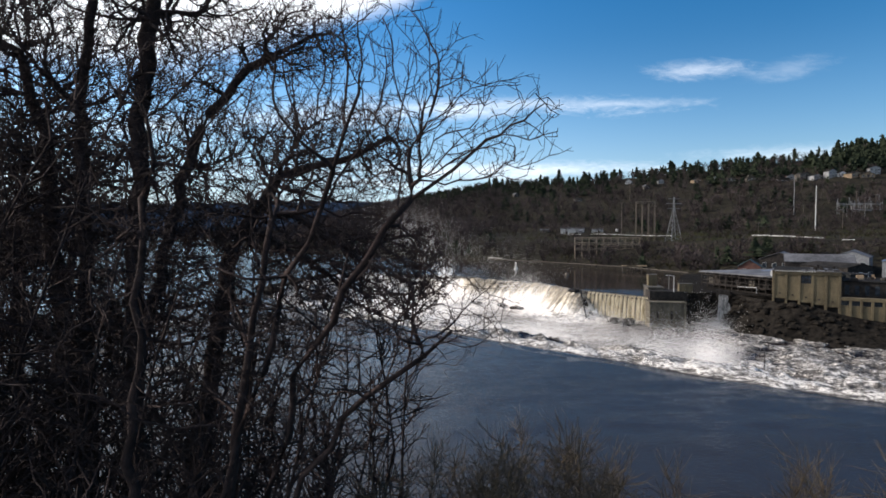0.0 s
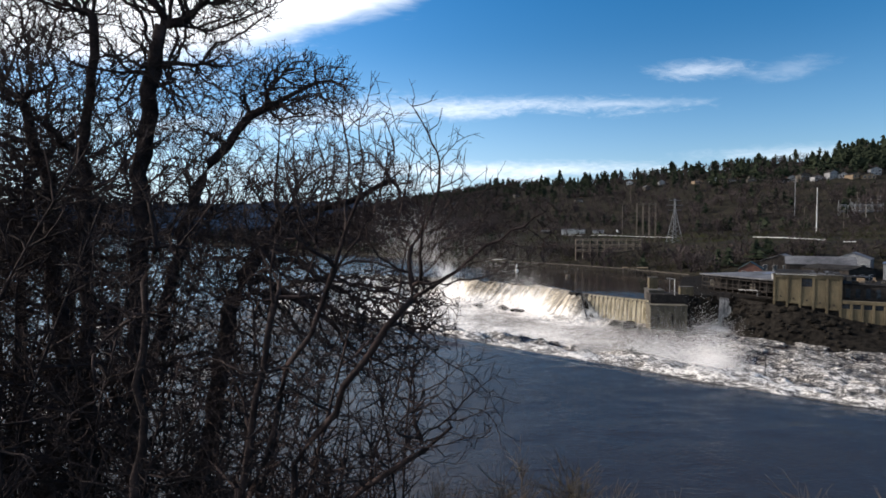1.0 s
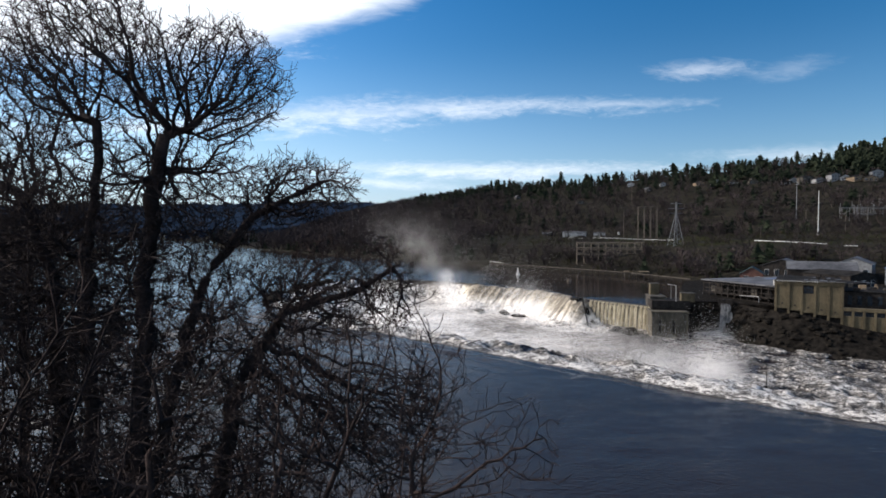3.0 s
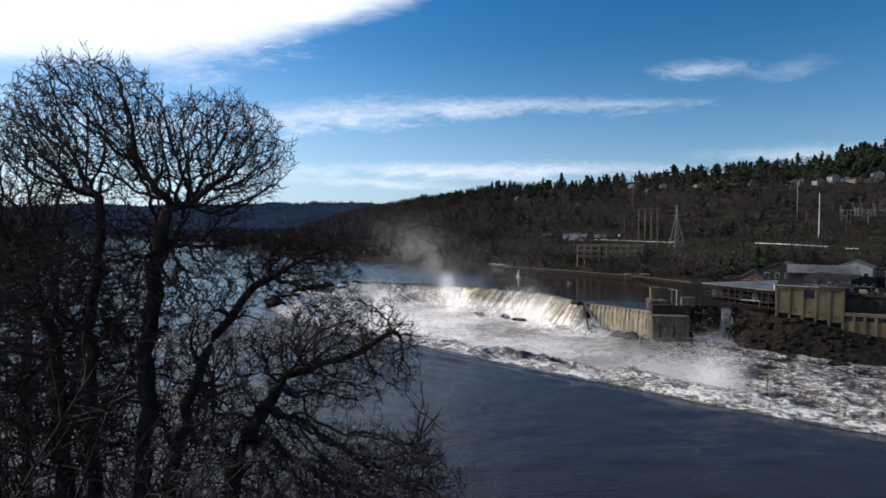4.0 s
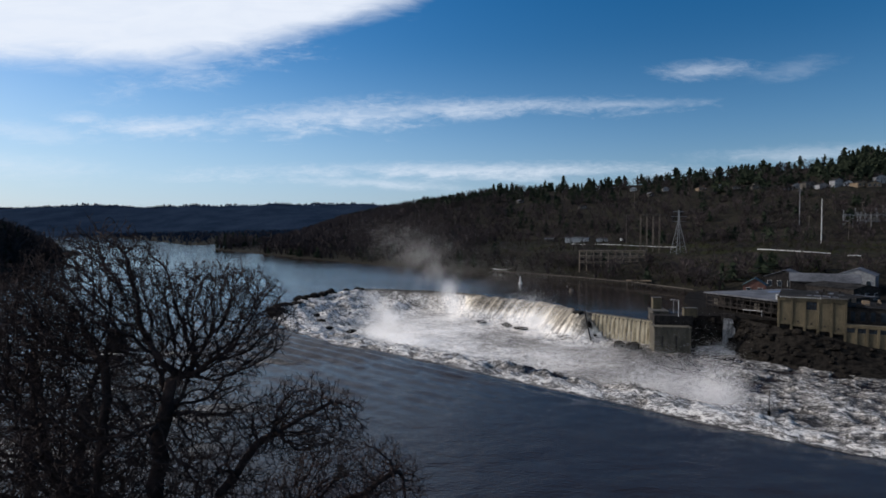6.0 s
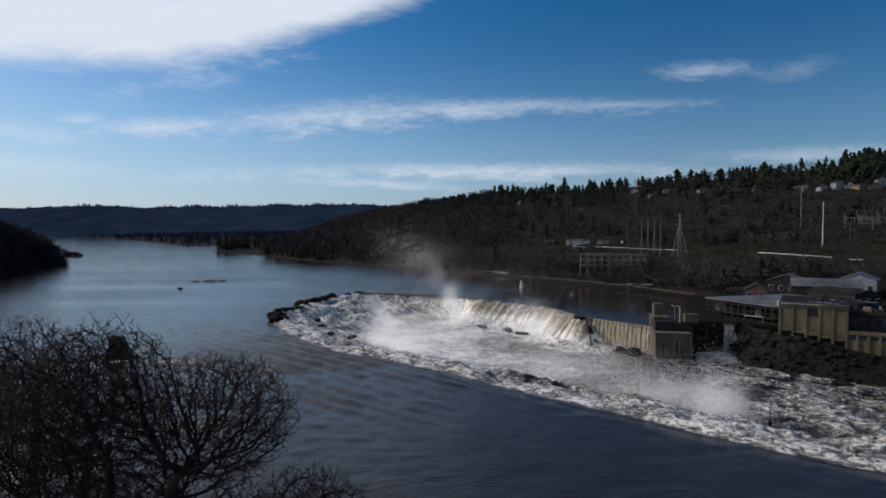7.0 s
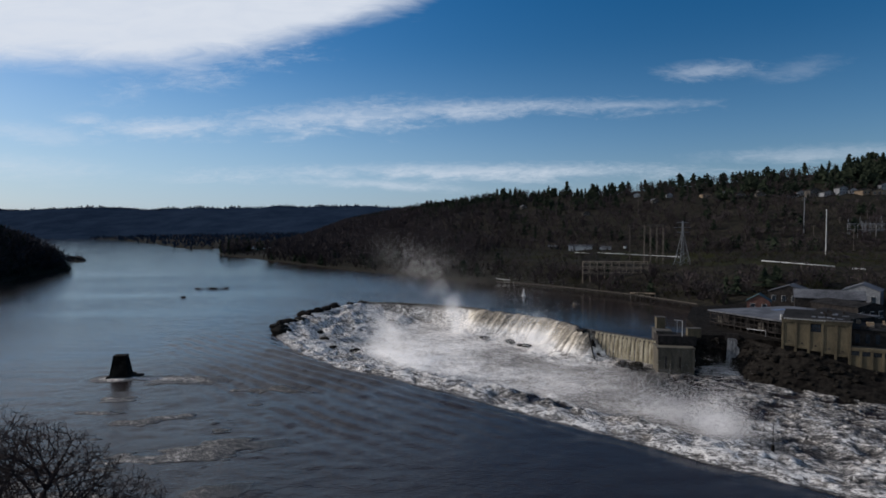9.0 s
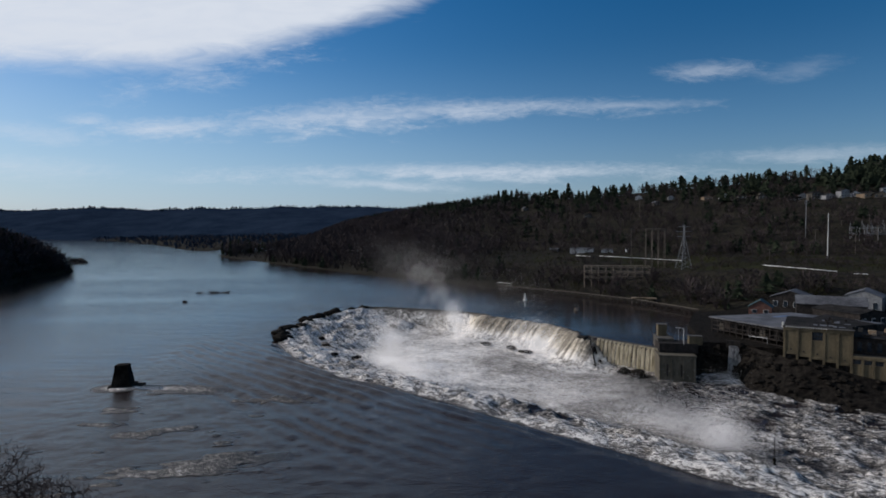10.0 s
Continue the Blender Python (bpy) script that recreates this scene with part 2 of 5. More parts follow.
# ---------------------------------------------------------------- the river and the falls
CREST_NEAR = [(170, 20), (130, 60), (95, 86), (75, 101), (62, 111), (55, 117), (47, 125), (38, 134), (27, 144), (14.7, 156), (0, 171), (-17.5, 186)]
CREST_LEFT = [(-17.5, 186), (-38, 201), (-61, 230), (-76, 258), (-84, 286), (-82, 318), (-74, 350), (-57, 379)]
CREST_WEIR = [(-57, 379), (-34, 374), (-10, 366), (8, 356), (20, 346)]
CREST_FAR = [(20, 346), (40, 325), (56, 306), (61, 290), (62, 276)]
CREST_DAM = [(62, 276), (86, 247)]
BASIN = CREST_NEAR + CREST_LEFT[1:] + CREST_WEIR[1:] + CREST_FAR[1:] + CREST_DAM[1:] + [(97, 249), (98, 262), (420, 262), (420, 20)]
POOL = -11.0


def axis(lo, hi, step, far_lo, far_hi, count=26):
    """Even steps from lo to hi, and wider and wider ones beyond."""
    mid = np.arange(lo, hi + step / 2, step)
    g = np.linspace(0, 1, count + 1)[1:] ** 2.6
    return np.concatenate([(lo + (far_lo - lo) * g)[::-1], mid, hi + (far_hi - hi) * g])


def build_river():
    xs, ys = axis(-115, 165, 0.8, -4800, 3000), axis(86, 400, 0.8, -300, 4900)
    x, y = np.meshgrid(xs, ys)
    ins = inside(x, y, BASIN)
    dn, dl, dw, df, dd = (near_line(x, y, c) for c in (CREST_NEAR, CREST_LEFT, CREST_WEIR, CREST_FAR, CREST_DAM))
    rough = value_noise(x, y, 14, 3, 5, 0.6)
    lumps = value_noise(x, y, 3.2, 11, 3, 0.6)
    drop = 0 - POOL

    def slope(d, length, power=1.0):
        return drop * (1 - smooth01(np.clip(d / length, 0, 1) ** power))

    level = np.maximum.reduce([slope(dn + rough * 7 * smooth01(dn / 8), 48, 1.2), slope(dl + rough * 9 * smooth01(dl / 6), 62, 0.7),
                               slope(dw, 7, 0.8), slope(df + rough * 1.0 * smooth01(df / 4), 18, 1.15), slope(dd, 1.0)])
    d_all = np.minimum.reduce([dn, dl, dw, df, dd])
    churn = smooth01(d_all / 4)
    # broken water: strong on the rapids, along the near crest and downstream, gentle in the middle
    wild = np.clip(np.maximum.reduce([smooth01((52 - dl) / 20) * (x < 5), smooth01((40 - dn) / 12), smooth01((x - 68) / 25), 0.7 * smooth01((34 - df) / 12)]), 0.28, 1)
    fx_, fy_ = x * 0.8 - y * 0.6, x * 0.6 + y * 0.8
    crests = 1 - 2.4 * np.abs(value_noise(fx_ * 0.6, fy_, 4.0, 13, 3, 0.55))
    swell = value_noise(fx_ * 0.7, fy_, 9.0, 14, 3, 0.5)
    ledges = np.sin(level * 2.6 + rough * 5) * 0.22 * smooth01((50 - dl) / 15) * (x < 5)
    z_in = POOL + level + churn * (wild * (crests * 0.85 + lumps * 0.6 + swell * 1.1) + ledges)
    along = (x - y) * 0.7071
    comb = value_noise(along, (x + y) * 0.04, 1.6, 15, 3, 0.6)
    on_fall = smooth01((15 - df) / 5) * (df < 15) * (x > 10)
    z_in = z_in + comb * 0.6 * on_fall * smooth01(df / 2)
    z_in = z_in + value_noise(along, along * 0, 3.0, 19, 3, 0.6) * 0.9 * np.exp(-((df - 1.5) / 1.6) ** 2) * (x > 14)
    hump = 1.7 * np.exp(-((x - 27) / 10) ** 2 - ((y - 166 + 0.8 * (x - 27)) / 4.2) ** 2) + 1.5 * np.exp(-((x - 46) / 6) ** 2 - ((y - 148 + 0.8 * (x - 46)) / 3.0) ** 2)
    z_in = z_in + hump * smooth01(dn / 4) - 0.5 * (1 - smooth01(np.minimum(dn, dl) / 6.0))
    lee = smooth01((x + 20) / 60) * smooth01((y - 262) / 30)
    # standing waves above the near crest, and the fall-off towards it
    patch = 0.35 + 0.65 * smooth01(value_noise(x, y, 16, 8, 2) * 1.5 + 0.5)
    turb = value_noise(x, y, 30, 5, 3)
    phase = (y * 0.74 + x * 0.67) * 2 * math.pi / 5.6 + turb * 2.4
    wave = (np.sin(phase) + 0.28 * np.sin(2 * phase + 0.6)) * patch
    near_rim = np.minimum(dl, dn + np.maximum(0, x + 25) * 0.9)
    band = smooth01((66 - near_rim) / 44) * smooth01((x + 130) / 40) * smooth01((278 - y) / 40)
    z_out = wave * band * 0.42 - 0.5 * (1 - smooth01(np.minimum(dn, dl) / 6.0))
    z_out = z_out + value_noise(x * 0.7, y, 5, 21, 3, 0.6) * (0.22 + 0.20 * smooth01((215 - y) / 60) * smooth01((x + 140) / 40) * smooth01((10 - x) / 60)) * (np.abs(x) < 170) * (y < 420) * (1 - 0.9 * lee)
    z = np.where(ins, z_in, z_out)
    streaks = value_noise(x * 0.6 + y * 0.5, y * 1.2 - x * 0.7, 16, 31, 4, 0.6)
    calm = 0.58 + 0.26 * streaks + 0.16 * smooth01((30 - x) / 30) - 0.14 * smooth01((x - 34) / 30)
    broken = 0.35 + 0.26 * smooth01((crests - 0.0) / 0.8) + 0.14 * swell + 0.18 * streaks - 0.06 * smooth01((45 - dl) / 15) * (x < 5)
    f_in = calm * (1 - wild) + broken * wild
    f_in = f_in - 0.29 * smooth01((x - 58) / 35) - 0.42 * np.clip(hump / 1.5, 0, 1) + 0.12 * smooth01((30 - df) / 12) - 0.06 * smooth01((x - 30) / 15) * np.exp(-((dn - 34) / 18) ** 2)
    chop = np.clip(0.24 + 1.06 * wild, 0, 1.3)
    for cx, cy, r in ((-15, 226, 12), (-30, 266, 14), (43, 285, 9), (3, 328, 8), (110, 240, 7)):
        f_in = f_in + 0.24 * np.exp(-((x - cx) ** 2 + (y - cy) ** 2) / r ** 2)
    f_in = f_in - 0.20 * np.exp(-((x - 90) ** 2 + (y - 212) ** 2) / 26 ** 2) + 0.22 * np.exp(-((x - 104) ** 2 + (y - 148) ** 2) / 24 ** 2) + 0.10 * np.exp(-((x - 18) ** 2 + (y - 232) ** 2) / 30 ** 2)
    f_in = np.where(on_fall > 0.3, 0.56 + 0.40 * comb + 0.25 * smooth01((df - 7) / 5), f_in)
    chop = np.where(on_fall > 0.3, 0.3, chop)
    rise = smooth01(d_all / 1.5)
    f_in = np.where(dd < 1.5, 0.35, f_in * (0.2 + 0.8 * rise))
    # broken water downstream of the old pier
    px, py = -105, 188
    t = x - px
    wake = smooth01(1 - np.abs(y - (py - 2 - t * 0.10)) / (2.5 + 0.22 * np.abs(t))) * smooth01((t + 3) / 4) * smooth01((45 - t) / 40)
    collar = np.exp(-(((x + 105) / 5.5) ** 2 + ((y - 185) / 4.0) ** 2))
    wisps = value_noise(x * 0.5 + y * 0.35, y * 1.3 - x * 0.3, 10, 33, 4, 0.6)
    flecks = 0.30 * smooth01((wisps - 0.22) / 0.25) * smooth01((x + 125) / 25) * smooth01((-20 - x) / 45) * smooth01((192 - y) / 25)
    foam = np.where(ins, f_in, np.maximum.reduce([0.7 * wake, 0.8 * collar, flecks]))
    ob = grid_mesh("river", x, y, z, WATER, True, foam=foam, chop=np.where(ins, chop, 0.8), still=np.where(ins, 0, np.maximum(lee, 0.62 * smooth01((-70 - x) / 60))), sheet=np.where(ins, on_fall * smooth01((16 - df) / 10), 0))
    return tagged(ob, "dark silty river breaking white over a horseshoe waterfall", "river", kind="structure")


build_river()

# ---------------------------------------------------------------- land


def loft(name, low, high, profile, rows, cols, rough, seed, mat):
    """Land between a shore line and a ridge line of (x, y) and (x, y, z); profile(v, u, ridge height) gives heights."""
    def along(line, t):
        k = np.linspace(0, 1, len(line))
        return [np.interp(t, k, [p[i] for p in line]) for i in range(len(line[0]))]
    u, v = np.meshgrid(np.linspace(0, 1, cols), np.linspace(-0.03, 1.35, rows))
    lx, ly = along(low, u)
    hx, hy, hz = along(high, u)
    x, y = lx + (hx - lx) * v, ly + (hy - ly) * v
    z = profile(v, u, hz)
    z = z + value_noise(x, y, 60, seed, 4) * rough * smooth01(v / 0.2)
    z = z - 45 * np.exp(-((x + 430) / 80) ** 2 - ((y - 1480) / 200) ** 2)
    z = np.where(z > 2.5, z - (z - 2.5) * 0.95 * np.exp(-((x + 350) / 62) ** 4 - ((y - 1130) / 190) ** 4), z)
    turf = smooth01((u - 0.44) / 0.06) * smooth01((v - 0.13) / 0.04) * smooth01((0.42 - v) / 0.06)
    return x, y, z, grid_mesh(name, x, y, z, mat, True, grass=turf)


SHORE = [(-440, 1080), (-316, 930), (-130, 688), (-20, 560), (50, 500), (130, 400), (165, 335), (280, 300), (450, 240)]
RIDGE = [(-330, 1900, 60), (-151, 1600, 82), (0, 1350, 98), (105, 1150, 107), (205, 983, 98), (393, 865, 112), (520, 772, 124), (700, 700, 130), (950, 620, 134)]


def hill_profile(v, u, top):
    shelf = np.interp(v, [-0.03, 0, 0.06, 0.14, 0.45, 0.8, 1.0, 1.35], [-3, -0.5, 6, 17, 23, 72, 100, 104]) * top / 100
    even = np.interp(v, [-0.03, 0, 0.06, 0.5, 1.0, 1.35], [-3, -0.5, 5, 40, 100, 104]) * top / 100
    k = smooth01((u - 0.25) / 0.2)
    return even * (1 - k) + shelf * k


hx, hy, hz, hill = loft("hillside", SHORE, RIDGE, hill_profile, 130, 240, 3.5, 41, make_hill_ground())
tagged(hill, "dark brushy hillside rising behind the falls", "hillside", kind="structure")


def near_bank():
    xs, ys = np.meshgrid(np.linspace(-260, 200, 120), np.linspace(-150, 70, 80))
    edge = 50 + 0.0 * xs + np.where(xs < -30, (-30 - xs) * 0.25, 0) - np.where(xs > 30, (xs - 30) * 0.45, 0)
    z = np.interp(ys - edge, [-200, -45, -25, 0, 20], [20, 18, 10, -0.5, -8]) + value_noise(xs, ys, 20, 51, 4) * 1.2
    return tagged(grid_mesh("ground", xs, ys, z, EARTH), "steep earth bank with dead brush above the river", "ground", kind="structure")


near_bank()


def far_ranges():
    u = np.linspace(-4600, 3200, 320)
    v = np.linspace(0, 1, 24)
    x, t = np.meshgrid(u, v)
    y = 2650 + 1500 * t + np.where(x > -1500, -(x + 1500) * 0.35, 0) * (1 - t)
    top = 176 + value_noise(u, u * 0, 700, 61, 4) * 26 + value_noise(u, u * 0, 170, 63, 3) * 10
    z = -1 + top * smooth01(t / 0.8) + value_noise(x, y, 120, 62, 4) * 10 * smooth01(t / 0.15)
    return tagged(grid_mesh("backdrop", x, y, z, HAZED_WOOD), "wooded ridge far upstream, haze blue in its colour", "ridge", kind="structure")


far = far_ranges()

LEFT_SHORE = [(-372, 480), (-408, 558), (-424, 623), (-446, 700), (-560, 790), (-800, 900)]
LEFT_RIDGE = [(-620, 430, 76), (-640, 540, 76), (-620, 640, 60), (-580, 740, 24), (-680, 860, 14), (-900, 980, 14)]


def bluff_profile(v, u, top):
    return np.where(v < 0.15, np.interp(v, [-0.03, 0, 0.15], [-3, -0.5, 5]), 5 + (top - 5) * (v - 0.15) / 0.85)


def head_profile(v, u, top):
    return np.interp(v, [-0.03, 0, 0.06, 0.2, 1.0, 1.35], [-0.06, -0.01, 0.25, 0.5, 1.0, 1.0]) * top


px_, py_, pz_, bluff = loft("headland", LEFT_SHORE, LEFT_RIDGE, head_profile, 40, 60, 1.5, 71, EARTH)
tagged(bluff, "low wooded headland on the upstream bank", "headland", kind="structure")


FLAT_SHORE = [(-1700, 2750), (-1380, 2400), (-900, 1800), (-640, 1400), (-440, 1080)]
FLAT_BACK = [(-1300, 3000, 14), (-900, 2700, 18), (-500, 2300, 20), (-380, 2000, 22), (-330, 1900, 60)]
lx, ly, lz, lowland = loft("lowland", FLAT_SHORE, FLAT_BACK, bluff_profile, 40, 60, 1.5, 81, EARTH)
tagged(lowland, "low wooded river flat beyond the bend", "lowland", kind="structure")


def ground_z(x, y):
    """Height of the hillside at a place."""
    d = (hx - x) ** 2 + (hy - y) ** 2
    near = np.argpartition(d, 4, axis=None)[:4]
    wgt = 1 / (d.ravel()[near] + 0.5)
    return float((hz.ravel()[near] * wgt).sum() / wgt.sum())


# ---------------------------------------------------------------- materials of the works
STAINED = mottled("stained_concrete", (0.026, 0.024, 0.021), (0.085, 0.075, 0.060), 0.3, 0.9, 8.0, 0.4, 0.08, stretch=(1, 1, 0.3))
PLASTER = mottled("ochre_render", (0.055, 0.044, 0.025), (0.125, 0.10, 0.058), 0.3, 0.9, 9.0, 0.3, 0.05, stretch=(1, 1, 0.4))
DARK_STEEL = mottled("dark_steel", (0.012, 0.011, 0.011), (0.040, 0.035, 0.031), 0.6, 0.85, 6.0, 0.3, 0.04, gloss=0.1)
ROOF_SHEET = mottled("pale_roof_sheet", (0.03, 0.031, 0.035), (0.125, 0.128, 0.136), 0.12, 0.8, 10.0, 0.3, 0.05)
TAR_ROOF = mottled("tar_roof", (0.008, 0.008, 0.008), (0.034, 0.032, 0.030), 0.3, 0.95, 8.0, 0.4, 0.05, gloss=0.05)
WHITE = mottled("white_paint", (0.34, 0.34, 0.33), (0.55, 0.55, 0.53), 0.5, 0.6, 8.0, 0.2, 0.03)
BRICK = mottled("red_brick", (0.06, 0.028, 0.022), (0.13, 0.06, 0.045), 0.8, 0.9, 9.0, 0.4, 0.05)
TAN = mottled("tan_siding", (0.15, 0.105, 0.065), (0.24, 0.175, 0.11), 0.5, 0.8, 8.0, 0.2, 0.03)
GREEN_ROOF = mottled("green_roof", (0.012, 0.028, 0.026), (0.03, 0.05, 0.045), 0.5, 0.6, 8.0, 0.2, 0.03)
BLUE_SHEET = mottled("blue_sheet", (0.05, 0.09, 0.16), (0.12, 0.17, 0.26), 0.5, 0.6, 8.0, 0.2, 0.03)
GALVANISED = mottled("galvanised_steel", (0.13, 0.135, 0.14), (0.26, 0.265, 0.27), 0.8, 0.5, 8.0, 0.2, 0.02, 0.3)
RAIL = mottled("pale_rail", (0.38, 0.38, 0.36), (0.6, 0.6, 0.57), 0.8, 0.5, 8.0, 0.2, 0.02)
GLASS_DARK = mottled("old_window_glass", (0.01, 0.014, 0.02), (0.03, 0.04, 0.05), 0.5, 0.12, 6.0, 0.05, 0.02)
TIMBER = mottled("grey_timber", (0.06, 0.05, 0.04), (0.13, 0.11, 0.085), 0.8, 0.85, 8.0, 0.3, 0.03)


def make_curtain():
    m, s = material("falling_water")
    v = s.mapping(s.pos, (1.0, 1.0, 0.08))
    n = s.noise(v, 1.4, 5.0, 0.7)
    finish(s, s.mix(s.step(n, 0.3, 0.7), col(0.15, 0.12, 0.055), col(0.56, 0.50, 0.36)), 0.5, n, 0.6, 0.2)
    return m


CURTAIN = make_curtain()
RUST = mottled("rusty_lattice", (0.11, 0.088, 0.066), (0.25, 0.20, 0.15), 0.8, 0.8, 8.0, 0.2, 0.02)
THIN_FALL = mottled("thin_falling_water", (0.05, 0.054, 0.058), (0.30, 0.31, 0.32), 1.2, 0.3, 5.0, 0.4, 0.1, stretch=(1, 1, 0.12))


def make_spray():
    m, s = material("spray")
    # droplets scatter alike whichever way they are turned
    up = s.n("ShaderNodeCombineXYZ", inputs={0: -0.80, 1: 0.1, 2: 0.59}).outputs[0]
    down = s.n("ShaderNodeCombineXYZ", inputs={0: 0.80, 1: -0.1, 2: -0.59}).outputs[0]
    front = s.n("ShaderNodeBsdfDiffuse", inputs={"Color": col(0.66, 0.67, 0.68), "Normal": up})
    back = s.n("ShaderNodeBsdfTranslucent", inputs={"Color": col(0.66, 0.67, 0.68), "Normal": down})
    x = s.n("ShaderNodeAddShader", inputs={0: front.outputs[0], 1: back.outputs[0]})
    thin = s.n("ShaderNodeMixShader", inputs={0: 0.35, 1: s.n("ShaderNodeBsdfTransparent").outputs[0], 2: x.outputs[0]})
    s.tree.links.new(thin.outputs[0], s.out.inputs[0])
    return m


SPRAY = make_spray()

# ---------------------------------------------------------------- works by the falls


def thing(name, x, y, z, turn=0.0, label="", category="", group=""):
    ob = new(name)
    ob.matrix_world = pose(x, y, z, 0, 0, turn)
    return tagged(ob, label, category, group)


def bx(root, name, x0, x1, y0, y1, z0, z1, mat, label=""):
    """A box part between two corners in the thing's own axes, with its edges slightly broken."""
    bm = bmesh.new()
    add_box(bm, (x0 + x1) / 2, (y0 + y1) / 2, (z0 + z1) / 2, abs(x1 - x0), abs(y1 - y0), abs(z1 - z0))
    least = min(abs(x1 - x0), abs(y1 - y0), abs(z1 - z0))
    bmesh.ops.bevel(bm, geom=bm.edges[:], offset=min(0.06, least * 0.2), segments=1, affect="EDGES")
    return part(name, bm, mat, root, label)


def rod(root, name, p, q, r, mat, sides=6, r2=None, label=""):
    """A round bar from p to q."""
    t = Tubes()
    t.add([Vector(p), Vector(q)], [r, r if r2 is None else r2], sides)
    n = len(t.verts)
    t.faces += [tuple(range(sides))[::-1], tuple(range(n - sides, n))]
    return mesh_object(name, t.verts, t.faces, mat, root, label)


def gable_roof(root, w, d, eave, ridge, over, mat, name="roof", label=""):
    """A two-sided roof whose ridge runs along y, with real thickness."""
    bm = bmesh.new()
    x, t = w / 2 + over, 0.25
    drop = (ridge - eave) / (w / 2) * over
    ring = [(-x, eave - drop), (0, ridge), (x, eave - drop), (x, eave - drop + t), (0, ridge + t), (-x, eave - drop + t)]
    a = [bm.verts.new((px, -over, pz)) for px, pz in ring]
    b = [bm.verts.new((px, d + over, pz)) for px, pz in ring]
    for k in range(6):
        k2 = (k + 1) % 6
        bm.faces.new((a[k], a[k2], b[k2], b[k]))
    for r in (a, b):
        bm.faces.new((r[0], r[1], r[4], r[5]))
        bm.faces.new((r[1], r[2], r[3], r[4]))
    bmesh.ops.recalc_face_normals(bm, faces=bm.faces[:])
    return part(name, bm, mat, root, label)


def house(name, x, y, z, turn, w, d, eave, ridge, wall, roof, label, windows=3, floors=1, group="", chimney=False, category="house"):
    """A gabled building whose gable end faces its own -y."""
    root = thing(name, x, y, z, turn, label, category, group)
    bm = bmesh.new()
    ring = [(-w / 2, -2), (w / 2, -2), (w / 2, eave), (0, ridge), (-w / 2, eave)]
    a = [bm.verts.new((px, 0, pz)) for px, pz in ring]
    b = [bm.verts.new((px, d, pz)) for px, pz in ring]
    for k in range(5):
        bm.faces.new((a[k], a[(k + 1) % 5], b[(k + 1) % 5], b[k]))
    bm.faces.new(a[::-1])
    bm.faces.new(b)
    part("wall", bm, wall, root)
    gable_roof(root, w, d, eave, ridge, 0.5, roof)
    for f in range(floors):
        zc = eave * (f + 0.5) / floors
        for k in range(windows):
            xc = -w / 2 + w * (k + 0.5) / windows
            ww, wh = w / windows * 0.20, eave / floors * 0.20
            fr = bx(root, "window", xc - ww - 0.12, xc + ww + 0.12, -0.14, 0.05, zc - wh - 0.12, zc + wh + 0.12, WHITE)
            bx(fr, "pane", xc - ww, xc + ww, -0.18, -0.13, zc - wh, zc + wh, GLASS_DARK)
    if chimney:
        bx(root, "chimney", w * 0.2, w * 0.2 + 0.8, d * 0.4, d * 0.4 + 0.8, eave, ridge + 1.2, BRICK)
    return root


